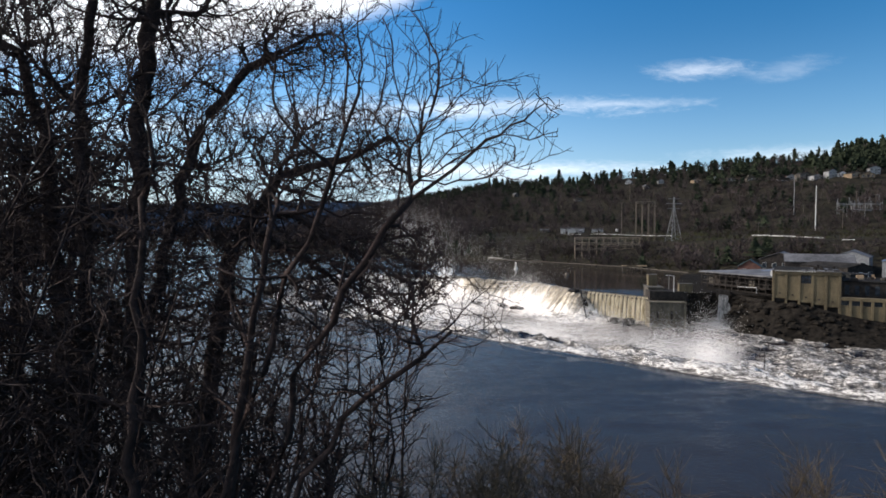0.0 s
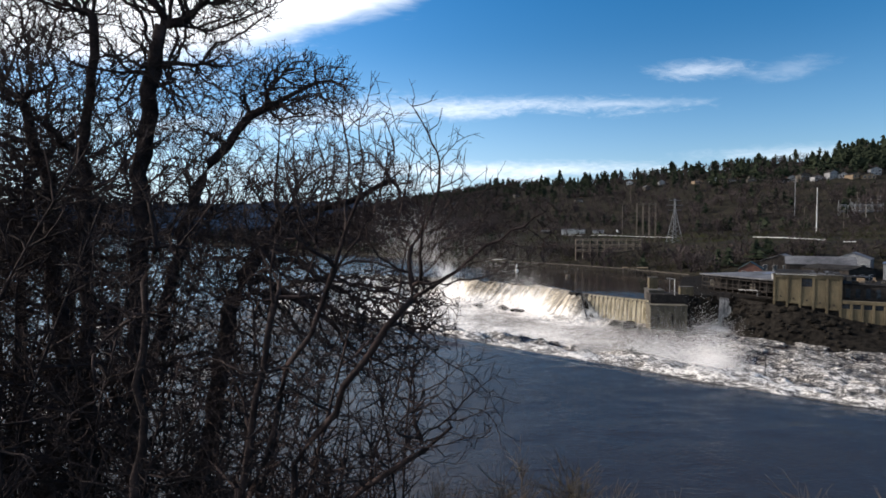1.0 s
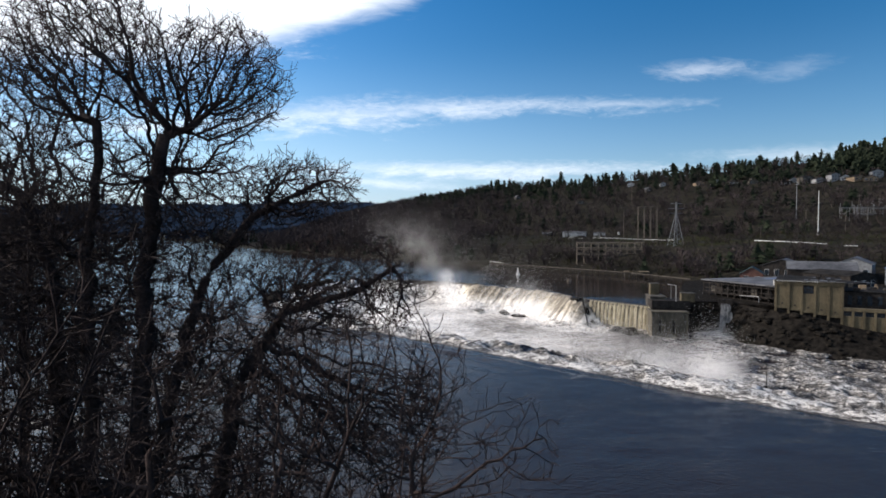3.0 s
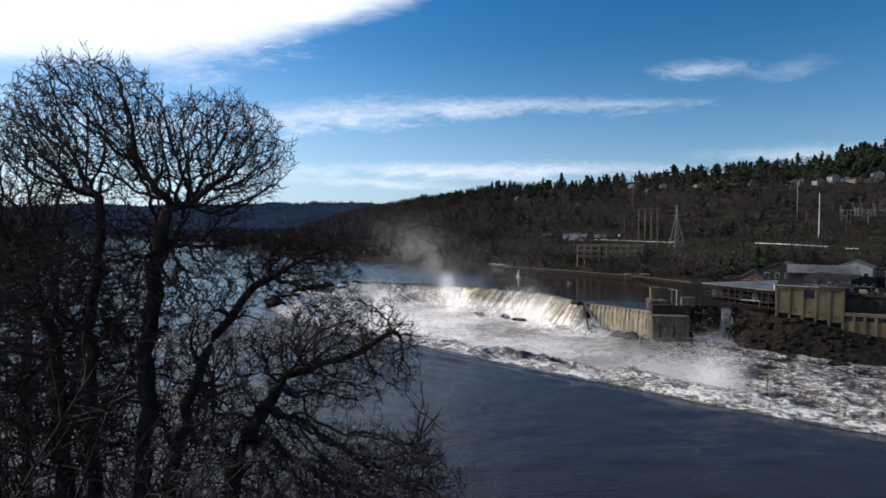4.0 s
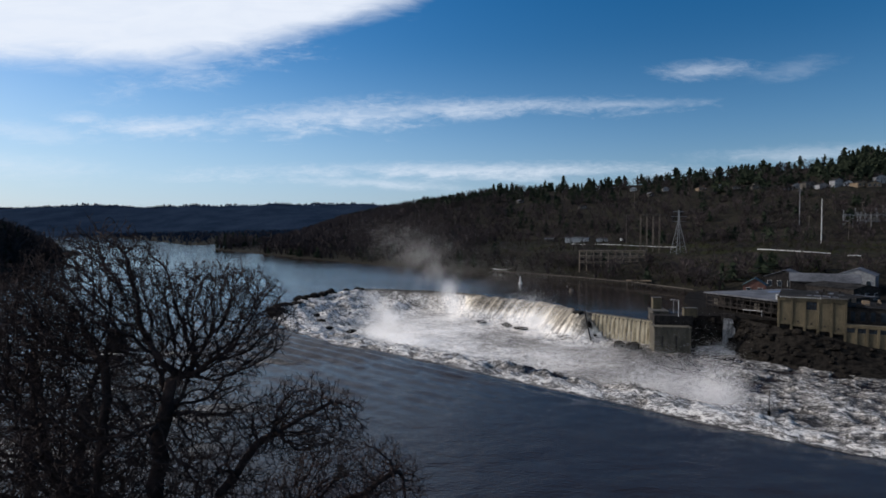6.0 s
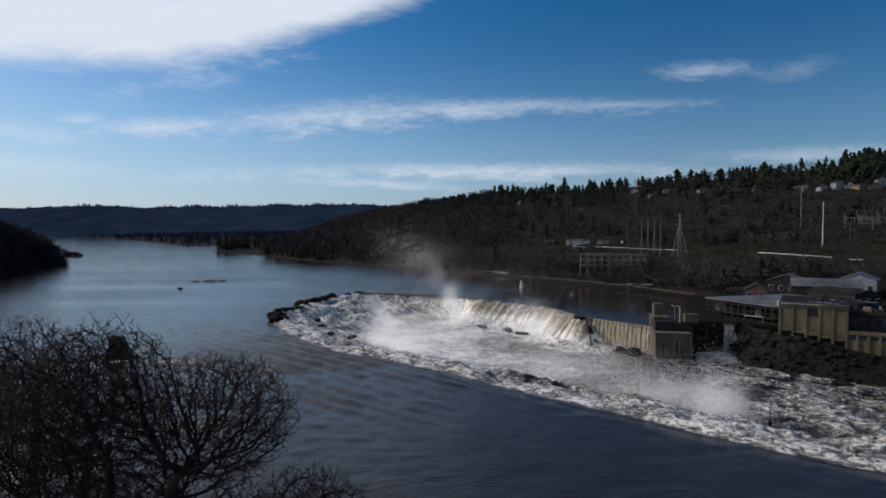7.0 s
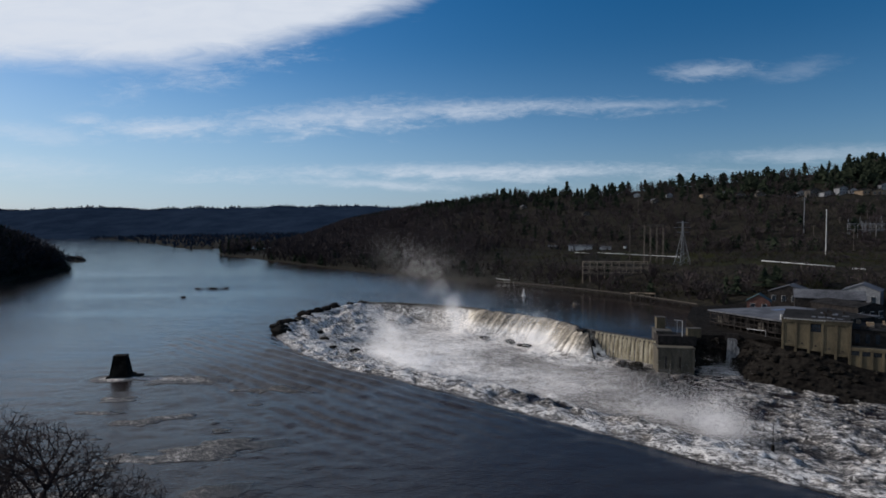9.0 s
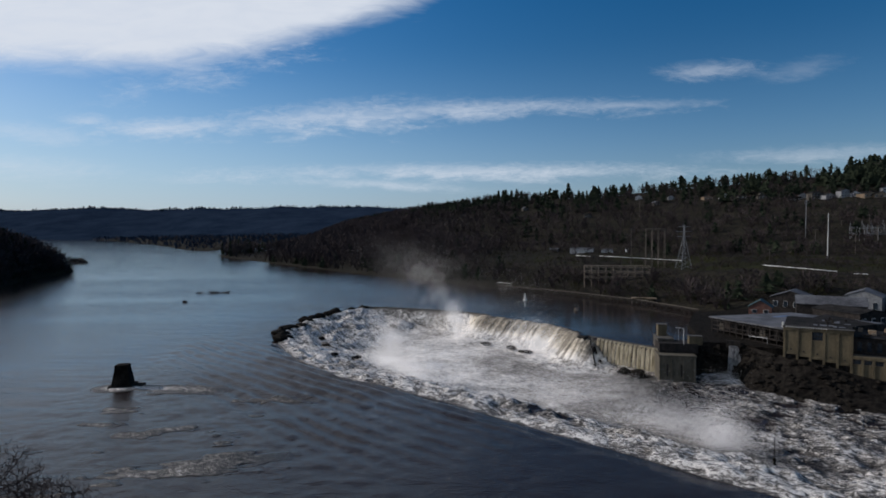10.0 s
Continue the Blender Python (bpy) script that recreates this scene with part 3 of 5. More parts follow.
def mill():
    root = thing("mill_building", 126.8, 229.0, 0, -31.1, "old ochre concrete mill with pilasters and a dark flat roof", "mill")
    wdt = 21.3
    low = [3.4 - 0.6 * k for k in range(6)]
    # darker than the facade: the side's shade is put into the colour
    bx(root, "wall", 0.3, wdt - 0.3, 1.6, 32, -9, 12.3, STAINED, "concrete wall, made dark for the shade on it")
    step = wdt / 5
    for k in range(6):
        bx(root, "pilaster", k * step - 0.4, k * step + 0.4, -0.5, 1.4, (low[k] - 2.2) if k < 5 else -6.0, 11.6, PLASTER)
    bx(root, "parapet", -0.5, wdt + 0.5, -0.6, 1.5, 11.6, 12.9, PLASTER)
    bx(root, "coping", -0.8, wdt + 0.8, -0.9, 1.7, 12.9, 13.15, STAINED)
    for k in range(5):
        x0, x1 = k * step + 0.42, (k + 1) * step - 0.42
        b0 = low[k]
        bx(root, "sill_band", x0, x1, -0.35, 1.5, b0 - 0.9, b0, PLASTER)
        if k == 2:
            bx(root, "panel", x0, x1, -0.2, 1.5, b0, 8.4, PLASTER)
            win = bx(root, "window", x0, x1, 0.1, 1.5, 8.4, 11.58, DARK_STEEL, "dark steel window with small panes")
            for i in range(3):
                for j in range(2):
                    a = x0 + 0.15 + i * (x1 - x0 - 0.15) / 3
                    b = 8.6 + j * 1.45
                    bx(win, "pane", a, a + (x1 - x0) / 3 - 0.2, 0.02, 0.09, b, b + 1.2, GLASS_DARK)
        else:
            bx(root, "panel", x0, x1, -0.2, 1.5, b0, 11.58, PLASTER)
        bx(root, "vent", (x0 + x1) / 2 - 0.3, (x0 + x1) / 2 + 0.3, -0.3, -0.21, b0 + 0.8, b0 + 1.3, DARK_STEEL)
        # tar black on the panel paints the dark of the recess below the sill
        bx(root, "dark_recess_panel", x0, x1, 1.0, 1.59, -8.5, b0 - 0.92, TAR_ROOF)
        bx(root, "mullion", (x0 + x1) / 2 - 0.1, (x0 + x1) / 2 + 0.1, 0.8, 0.99, -8, b0 - 0.95, DARK_STEEL)
    bx(root, "roof", -0.4, wdt + 0.4, 1.72, 32.5, 12.32, 12.8, TAR_ROOF)
    bm = bmesh.new()
    ring = [(0.5, 32.6), (14, 74), (32, 50), (21, 32.6)]
    lo, hi = [bm.verts.new((x, y, 7.5)) for x, y in ring], [bm.verts.new((x, y, 9.6)) for x, y in ring]
    bm.faces.new(lo)
    bm.faces.new(hi[::-1])
    for k in range(4):
        bm.faces.new((lo[k], hi[k], hi[(k + 1) % 4], lo[(k + 1) % 4]))
    bmesh.ops.recalc_face_normals(bm, faces=bm.faces[:])
    part("rear_roof", bm, TAR_ROOF, root, "black tarred roof behind the facade")
    rng = random.Random(5)
    for k in range(26):
        x = 0.4 + k * 0.8
        bx(root, "roof_bracket", x, x + 0.35, -1.2, -0.92, 12.75, 13.1, WHITE if k < 17 else STAINED)
    for k in range(9):
        x, y = rng.uniform(9, 20), rng.uniform(4, 24)
        bx(root, "roof_sheet", x, x + rng.uniform(1, 2.4), y, y + rng.uniform(1.5, 4), 12.8, 12.92, ROOF_SHEET, "loose pale roofing sheet")
    for k in range(7):
        x, y = rng.uniform(13, 20), rng.uniform(8, 28)
        bx(root, "roof_vent", x, x + 0.9, y, y + 0.9, 12.8, 13.5 + rng.uniform(0, 0.9), DARK_STEEL)
    # low wing beside the facade
    for k in range(1, 8):
        x = wdt + k * 3.3
        bx(root, "wing_pilaster", x - 0.4, x + 0.4, -0.5, 1.2, -7.0 - 0.3 * k, 2.8, PLASTER)
    bx(root, "wing_parapet", wdt + 0.52, wdt + 24, -0.6, 1.5, 2.8, 4.0, PLASTER)
    for k in range(7):
        x = wdt + k * 3.3
        bx(root, "wing_panel", x + 0.42, x + 2.88, -0.1, 1.3, -6.0 - 0.3 * k, 1.0, PLASTER)
        bx(root, "wing_window", x + 0.42, x + 2.88, 0.5, 1.3, 1.02, 2.78, GLASS_DARK)
    bx(root, "wing_deck", wdt + 0.5, wdt + 24, 1.52, 9.9, -10, 3.0, STAINED)
    # recessed dark steel; the shade on it is part of this near-black
    bx(root, "back_wall", wdt + 0.5, wdt + 24, 10, 30, -4, 9.0, DARK_STEEL, "dark steel wall with its shade in the colour")
    for k in range(7):
        bx(root, "back_window", wdt + 2 + k * 3.1, wdt + 3.4 + k * 3.1, 9.86, 9.99, 4.2, 7.6, GLASS_DARK)
    bx(root, "back_roof", wdt + 0.3, wdt + 24.5, 9.6, 30.5, 9.0, 9.4, TAR_ROOF)
    for k in range(14):
        x, y = rng.uniform(wdt + 1, wdt + 18), rng.uniform(11, 28)
        bx(root, "roof_clutter", x, x + rng.uniform(0.6, 2.4), y, y + rng.uniform(0.6, 2), 9.4, 9.7 + rng.uniform(0.2, 1.3), rng.choice([STAINED, DARK_STEEL, TIMBER, TAN]))
    return root


def machine_shed():
    """The open steel shed with a broad flat roof."""
    ax, ay, bx_, by_ = 121.0, 280.0, 136.5, 246.0
    ln = math.hypot(bx_ - ax, by_ - ay)
    turn = math.degrees(math.atan2(by_ - ay, bx_ - ax))
    root = thing("machine_shed", ax, ay, 0, turn, "open dark steel shed under a broad pale flat roof", "shed")
    bm = bmesh.new()
    ring = [(-0.8, -0.8), (ln + 0.6, -0.8), (ln + 8, 52), (6, 46)]
    lo, hi = [bm.verts.new((x, y, 8.6)) for x, y in ring], [bm.verts.new((x, y, 9.2)) for x, y in ring]
    bm.faces.new(lo[::-1])
    bm.faces.new(hi)
    for k in range(4):
        bm.faces.new((lo[k], lo[(k + 1) % 4], hi[(k + 1) % 4], hi[k]))
    part("roof", bm, ROOF_SHEET, root, "pale grey sheet roof with stains")
    for k in range(12):
        x = 0.4 + k * (ln - 0.8) / 11
        bx(root, "post", x - 0.2, x + 0.2, -0.1, 0.3, -3, 8.58, DARK_STEEL)
    for z in (7.4, 5.2, 3.6, 1.4):
        bx(root, "girder", 0, ln, -0.2, -0.11, z, z + 0.35, DARK_STEEL)
    bx(root, "back_wall", 1, ln - 0.5, 7, 40, -4, 8.58, DARK_STEEL, "dark inner wall")
    bx(root, "gallery", 1, ln * 0.85, 2, 6.9, 2.8, 3.2, DARK_STEEL)
    bx(root, "deck", -1, ln + 1, -2, 7, -3, 0.8, STAINED)
    for k in range(5):
        bx(root, "brace_plate", 2 + k * 7, 5 + k * 7, 3, 3.2, 3.2, 6.5, rng_mat(k))
    rod(root, "pipe", (ln * 0.55, -0.8, 3.4), (ln * 0.8, -0.8, 3.9), 0.16, GALVANISED, label="pale bent pipe")
    rod(root, "pipe", (ln * 0.8, -0.8, 3.9), (ln * 0.8, -0.8, -0.5), 0.16, GALVANISED, label="pale bent pipe")
    rod(root, "vent_pipe", (ln * 0.93, 2, 9.2), (ln * 0.93, 2, 11.4), 0.45, WHITE)
    for k in range(4):
        bx(root, "roof_patch", 12 + k * 6, 15 + k * 6, 25 + 3 * k, 34 + 2 * k, 9.21, 9.32, BLUE_SHEET if k % 2 == 0 else WHITE, "patched roof sheet")
    return root


def rng_mat(k):
    return (STAINED, TAR_ROOF, DARK_STEEL)[k % 3]


# ---------------------------------------------------------------- trees, rocks


class Tubes:
    """Gathers tapered tubes for one mesh."""

    def __init__(self):
        self.verts, self.faces = [], []

    def add(self, points, radii, sides):
        base = len(self.verts)
        prev = None
        for k, (p, r) in enumerate(zip(points, radii)):
            d = (points[min(k + 1, len(points) - 1)] - points[max(k - 1, 0)]).normalized()
            ref = Vector((0, 0, 1)) if abs(d.z) < 0.9 else Vector((1, 0, 0))
            s = d.cross(ref).normalized()
            t = d.cross(s)
            for j in range(sides):
                an = 2 * math.pi * j / sides
                self.verts.append(p + (s * math.cos(an) + t * math.sin(an)) * r)
            if k:
                o = base + (k - 1) * sides
                for j in range(sides):
                    j2 = (j + 1) % sides
                    self.faces.append((o + j, o + j2, o + sides + j2, o + sides + j))

    def build(self, name, mat, parent, label=""):
        return mesh_object(name, self.verts, self.faces, mat, parent, label, True)


def crooked(rng, start, aim, length, steps, wander, lift):
    pts, d = [start.copy()], aim.normalized()
    for _ in range(steps):
        d = (d + Vector((rng.gauss(0, wander), rng.gauss(0, wander), rng.gauss(0, wander) + lift))).normalized()
        pts.append(pts[-1] + d * (length / steps))
    return pts


def spread_points(rng, crowns):
    """Places for twigs to reach: each crown is a centre, three radii, a count and how hollow it is."""
    out = []
    for c, half, count, hollow in crowns:
        for _ in range(count):
            d = Vector((rng.gauss(0, 1), rng.gauss(0, 1), rng.gauss(0, 1))).normalized() * rng.uniform(hollow ** 3, 1.0) ** (1 / 3)
            out.append(Vector((c[0] + d.x * half[0], c[1] + d.y * half[1], c[2] + d.z * half[2])))
    return out


def colonise(rng, place, above, goals, stride, sight, kill, rise, wander):
    """Wood grows step by step towards the free places that it sees, and forks where they pull apart; old stems bud seldom."""
    stems, kids = len(place), [0] * len(place)
    tries = 0
    while goals and tries < 130:
        tries += 1
        tree = kdtree.KDTree(len(place))
        for k, p in enumerate(place):
            tree.insert(p, k)
        tree.balance()
        pull, left = {}, []
        for g in goals:
            p, k, d = tree.find(g)
            if d < kill:
                continue
            left.append(g)
            if d < sight:
                pull[k] = pull.get(k, Vector((0, 0, 0))) + (g - p).normalized()
        goals = left
        fresh = 0
        for k, v in pull.items():
            if (k < stems and rng.random() > 0.055) or kids[k] > 2:
                continue
            d = v.normalized()
            if above[k] >= 0:
                d = d + (place[k] - place[above[k]]).normalized() * 0.25
            d = (d.normalized() + Vector((rng.gauss(0, wander), rng.gauss(0, wander), rng.gauss(0, wander) + rise))).normalized()
            q = place[k] + d * stride
            if tree.find(q)[2] < stride * 0.5:
                continue
            place.append(q)
            above.append(k)
            kids.append(0)
            kids[k] += 1
            fresh += 1
        if not fresh and tries > 20:
            sight *= 1.3
    return place, above


def bare_tree(name, seed, stems, crowns, label, stride=0.16, sight=0.9, kill=0.19, rise=0.03, wander=0.22, tip=0.0105, twig=(0.14, 0.40), power=2.3, twigs=1.0, shoots=1):
    """A leafless tree: stems are broken lines of points with a radius; its crown forks out into the given spaces down to fine twigs."""
    rng = random.Random(seed)
    root = new(name)
    root.location = stems[0][0][0]
    root_inv = Matrix.Translation(-root.location)
    place, above, least = [], [], []
    for pts, r in stems:
        pts = [Vector(p) for p in pts]
        line = []
        for p, q in zip(pts[:-1], pts[1:]):
            n = max(2, int((q - p).length / 0.45))
            line += [p.lerp(q, k / n) + Vector((rng.gauss(0, 0.045), rng.gauss(0, 0.045), 0)) for k in range(n)]
        line.append(pts[-1])
        for k, p in enumerate(line):
            above.append(len(place) - 1 if k else -1)
            place.append(p)
            least.append(max(0.02, r * (1 - 0.9 * k / (len(line) - 1))))
    place, above = colonise(rng, place, above, spread_points(rng, crowns), stride, sight, kill, rise, wander)
    least += [0.0] * (len(place) - len(least))
    load, kids = [0.0] * len(place), [[] for _ in place]
    for k in range(len(place) - 1, -1, -1):
        thick = max(tip ** power, load[k])
        load[k] = thick
        if above[k] >= 0:
            load[above[k]] += thick
            kids[above[k]].append(k)
    radius = [max(v ** (1 / power), m) for v, m in zip(load, least)]
    chains, heads = [], [k for k in range(len(place)) if above[k] < 0]
    while heads:
        k = heads.pop()
        run = [above[k], k] if above[k] >= 0 else [k]
        while kids[run[-1]]:
            rest = sorted(kids[run[-1]], key=lambda q: -radius[q])
            heads += rest[1:]
            run.append(rest[0])
        if len(run) > 1:
            chains.append(run)
    chains.sort(key=lambda run: -radius[run[1]])
    crown = Tubes()
    for rank, run in enumerate(chains):
        radii = [radius[k] for k in run]
        if rank >= len(stems):
            radii[0] = min(radii[0], radii[1] * 1.25)
        pts = [root_inv @ place[k] for k in run]
        if rank < len(stems) + 22:
            t = Tubes()
            t.add(pts, radii, 9 if rank < len(stems) else 7)
            t.build("trunk" if rank < len(stems) else "limb", BARK, root)
        else:
            crown.add(pts, radii, 5 if radii[1] > 0.03 else 4 if radii[1] > 0.015 else 3)
        for k in run[1:]:
            if radius[k] > 4 * tip or rng.random() > twigs:
                continue
            along = (place[k] - place[above[k]]).normalized()
            for _ in range(1 if rng.random() < 0.7 else 2):
                side = Vector((rng.gauss(0, 1), rng.gauss(0, 1), rng.gauss(0.2, 1))).normalized()
                tw = crooked(rng, root_inv @ place[k], along * 0.7 + side * 0.8, rng.uniform(*twig), 2, 0.22, 0.08)
                crown.add(tw, [0.8 * tip, 0.7 * tip, 0.5 * tip], 3)
                for _ in range(shoots):
                    o = tw[0].lerp(tw[2], rng.uniform(0.35, 0.9))
                    crown.add(crooked(rng, o, (tw[2] - tw[0]).normalized() + Vector((rng.gauss(0, 0.7), rng.gauss(0, 0.7), rng.gauss(0.2, 0.7))), rng.uniform(*twig) * 0.6, 1, 0.2, 0.1), [0.65 * tip, 0.45 * tip], 3)
    tagged(crown.build("crown", BARK, root), kind="stuff")
    return tagged(root, label, "tree")


def rock_mesh(seed, detail=2):
    """A worn boulder of about unit radius."""
    bm = bmesh.new()
    bmesh.ops.create_icosphere(bm, subdivisions=detail, radius=1.0)
    rng = random.Random(seed)
    off = Vector((rng.uniform(-50, 50), rng.uniform(-50, 50), rng.uniform(-50, 50)))
    for v in bm.verts:
        n = noise.noise(v.co * 1.1 + off) * 0.45 + noise.noise(v.co * 2.7 + off) * 0.2
        v.co = v.co * (1 + n)
        v.co.z *= 0.75
    me = bpy.data.meshes.new("rock")
    bm.to_mesh(me)
    bm.free()
    me.materials.append(ROCK)
    return me


ROCKS = [rock_mesh(k) for k in range(8)]


def boulder(x, y, z, sx, sy, sz, turn, k, parent=None, name="rock", label="", group=""):
    ob = new(name, ROCKS[k % 8])
    ob.matrix_world = pose(x, y, z, 0, 0, turn) @ Matrix.Diagonal((sx, sy, sz, 1))
    ob.parent = parent
    if parent is None:
        tagged(ob, label, "rock", group)
    return ob


mill()
machine_shed()

# gabled sheds behind
# the first two have dark walls to carry the shade under their roofs
house("storage_shed", 189, 336, 4, -38, 20, 16, 7.5, 11.2, DARK_STEEL, ROOF_SHEET, "gabled shed with shade-dark walls and a pale sheet roof", 4, 1, "mill sheds", category="shed")
house("storage_shed", 206, 300, 4, 62, 15, 30, 8.0, 11.5, DARK_STEEL, ROOF_SHEET, "long shed with shade-dark walls and a pale sloping roof", 3, 1, "mill sheds", category="shed")
house("storage_shed", 222, 326, 4, -40, 17, 20, 9.2, 12.6, GALVANISED, ROOF_SHEET, "grey-white gabled shed with a pale sheet roof", 3, 1, "mill sheds", category="shed")
house("storage_shed", 238, 312, 4, -40, 14, 16, 7.5, 9.5, GALVANISED, BLUE_SHEET, "low grey-white shed with a bluish roof", 2, 1, "mill sheds", category="shed")
house("brick_shed", 163, 318, 4, -30, 11, 10, 4.5, 8, BRICK, GREEN_ROOF, "small red brick shed with a green gable roof", 2, 1, "", category="shed")
house("storage_shed", 196, 280, 3, 20, 18, 24, 7.5, 9.2, DARK_STEEL, TAR_ROOF, "low dark shed with a tarred roof", 3, 1, "mill sheds", category="shed")


def abutment():
    root = thing("abutment", 82.8, 239.0, 0, -8, "weathered concrete abutment beside the dam", "abutment")
    bx(root, "wall", 0, 14, 0, 11, -14, -1.1, CONCRETE)
    bx(root, "cap", -0.3, 14.3, -0.3, 11.3, -1.1, -0.4, CONCRETE)
    for x in (0.0, 4.6, 9.0, 13.3):
        bx(root, "buttress", x, x + 0.7, -0.5, -0.01, -14, -1.6, CONCRETE)
    for x in (2.9, 8.3):
        bx(root, "slot", x, x + 0.6, -0.06, 0.1, -9, -4, DARK_STEEL)
    bx(root, "upper_wall", 1, 16, 5, 14, -0.4, 3.4, DARK_STEEL, "dark timber and steel crib")
    for k in range(8):
        bx(root, "rail_post", 1 + k * 1.9, 1.15 + k * 1.9, 4.6, 4.75, -0.4, 0.8, DARK_STEEL)
    bx(root, "hand_rail", 1, 14.5, 4.6, 4.75, 0.8, 0.92, DARK_STEEL)
    return root


abutment()


def gate_hut(x, y, z, w, d, h, turn, label):
    root = thing("gate_hut", x, y, z, turn, label, "hut")
    bx(root, "wall", 0, w, 0, d, -0.5, h, PLASTER)
    bx(root, "roof", -0.2, w + 0.2, -0.2, d + 0.2, h, h + 0.18, STAINED)
    for k in range(int(w)):
        bx(root, "panel", k + 0.15, k + 0.8, -0.08, -0.005, h * 0.25 + 0.3 * (k % 3), h * 0.8, PLASTER)
    return root


gate_hut(96.0, 242.5, 3.4, 5.2, 3, 3.0, -8, "small ochre gate hut on the abutment")
gate_hut(87.5, 254.5, 4.6, 3.6, 3.5, 4.6, -8, "narrow ochre gate tower above the dam")
tower = thing("gate_pier", 86, 248, 0, -8, "dark concrete gate pier at the end of the dam", "pier")
bx(tower, "shaft", -0.5, 5.5, 0.5, 11, -12, 4.0, STAINED)
bx(tower, "cap", -0.8, 5.8, 0.2, 11.3, 4.0, 4.6, STAINED)
for k in range(4):
    rod(tower, "lamp_pole", (6 + k * 2.2, 3, 3), (6 + k * 2.2, 3, 8.0 + (k % 2)), 0.12, GALVANISED if k == 1 else DARK_STEEL)
lamp = thing("street_lamp", 93.6, 242, 3.2, 0, "pale lamp post with a curved arm on the abutment", "lamp")
rod(lamp, "post", (0, 0, 0), (0, 0, 6.5), 0.13, WHITE)
rod(lamp, "arm", (0, 0, 6.5), (-2.6, 0, 6.9), 0.1, WHITE)
bx(lamp, "lamp_head", -3.3, -2.6, -0.2, 0.2, 6.75, 6.95, WHITE)


def dam():
    ax, ay, ex, ey = 62, 276, 86, 247
    ln = math.hypot(ex - ax, ey - ay)
    root = thing("spillway_dam", ax, ay, 0, math.degrees(math.atan2(ey - ay, ex - ax)), "low concrete dam with a thin curtain of spilling water", "dam")
    bx(root, "dam_wall", -2, ln + 1, 0.6, 4, -13, 0.15, STAINED)
    bx(root, "end_pier", -2.4, 1.6, -3.4, 0.58, -13, 0.7, TAR_ROOF, "dark wet end pier of the dam")
    bx(root, "sill", 6, ln, -0.3, 0.58, -13, -0.4, STAINED)
    rng = random.Random(3)
    n = 15
    for k in range(n):
        x0 = 6 + (ln - 6) * k / n
        x1 = x0 + (ln - 6) / n * rng.uniform(0.72, 0.95)
        bm = bmesh.new()
        rows = []
        for j in range(7):
            t = j / 6
            y = 0.5 - 1.3 * math.sqrt(t) - 0.5 * t
            z = 0.3 - 0.1 * t - 9.0 * t * t - 0.6 * t
            sw = rng.uniform(-0.08, 0.08)
            rows.append([bm.verts.new((x, y + dy, z)) for x, dy in ((x0 + sw, 0.15), ((x0 + x1) / 2, -0.18), (x1 + sw, 0.15))])
        for a, b in zip(rows[:-1], rows[1:]):
            for i in range(2):
                bm.faces.new((a[i], a[i + 1], b[i + 1], b[i]))
        bmesh.ops.solidify(bm, geom=bm.faces[:], thickness=0.08)
        ob = part("water_rib", bm, CURTAIN, root)
        ob.data.shade_smooth()
    rod(root, "broken_beam", (4.0, -3.0, 1.5), (12.5, -9.5, -10), 0.34, DARK_STEEL, label="fallen dark beam leaning into the water")
    return root


dam()
for k, (x, y, z, sx, sy, sz) in enumerate([(64.0, 269, -7, 2.6, 2.8, 4.6), (66, 266, -9.5, 2.8, 3, 2.6), (77, 247, -10, 4, 3, 2.6), (73, 252, -10.4, 3, 3, 2)]):
    boulder(x, y, z, sx, sy, sz, k * 40, k, label="wet dark basalt outcrop at the dam's end", group="dam rocks")

# ledge of rocks along the upstream rim of the horseshoe
rng = random.Random(17)
rim = CREST_LEFT[3:]
for k in range(30):
    t = k / 29 * (len(rim) - 1.001)
    i = int(t)
    x = rim[i][0] + (rim[i + 1][0] - rim[i][0]) * (t - i) + rng.uniform(-1, 4)
    y = rim[i][1] + (rim[i + 1][1] - rim[i][1]) * (t - i) + rng.uniform(-4, 3)
    sz = rng.uniform(1.1, 2.9)
    if rng.random() < 0.3:
        continue
    boulder(x, y, -0.1 if k % 3 else 0.2, rng.uniform(2.2, 5.2), rng.uniform(1.5, 3.0), sz, rng.uniform(0, 180), k, label="low black rock on the rim of the falls", group="rim rocks")
for k in range(7):
    x, y = rng.uniform(-70, -30), rng.uniform(215, 350)
    if inside(np.array([x]), np.array([y]), BASIN)[0]:
        d = float(near_line(np.array([x]), np.array([y]), CREST_LEFT)[0])
        boulder(x, y, -0.8 - 7 * min(1, d / 50), rng.uniform(1.5, 4), rng.uniform(1, 2.4), rng.uniform(0.8, 1.5), rng.uniform(0, 180), k, label="black rock standing out of the rapids", group="rapids rocks")
for k, (x, y, sx, sy, sz) in enumerate([(30, 300, 3, 2, 1.5), (36, 290, 3.5, 2, 1.3), (18, 310, 3, 2, 1.4)]):
    boulder(x, y, -2.6 if y < 200 else -9.8, sx, sy, sz, -40 + 10 * k, k, label="dark rock in the white water below the crest", group="rapids rocks")

# weir of concrete along the far crest
weir = thing("weir", 0, 0, 0, 0, "straight low concrete weir along the far crest", "weir")
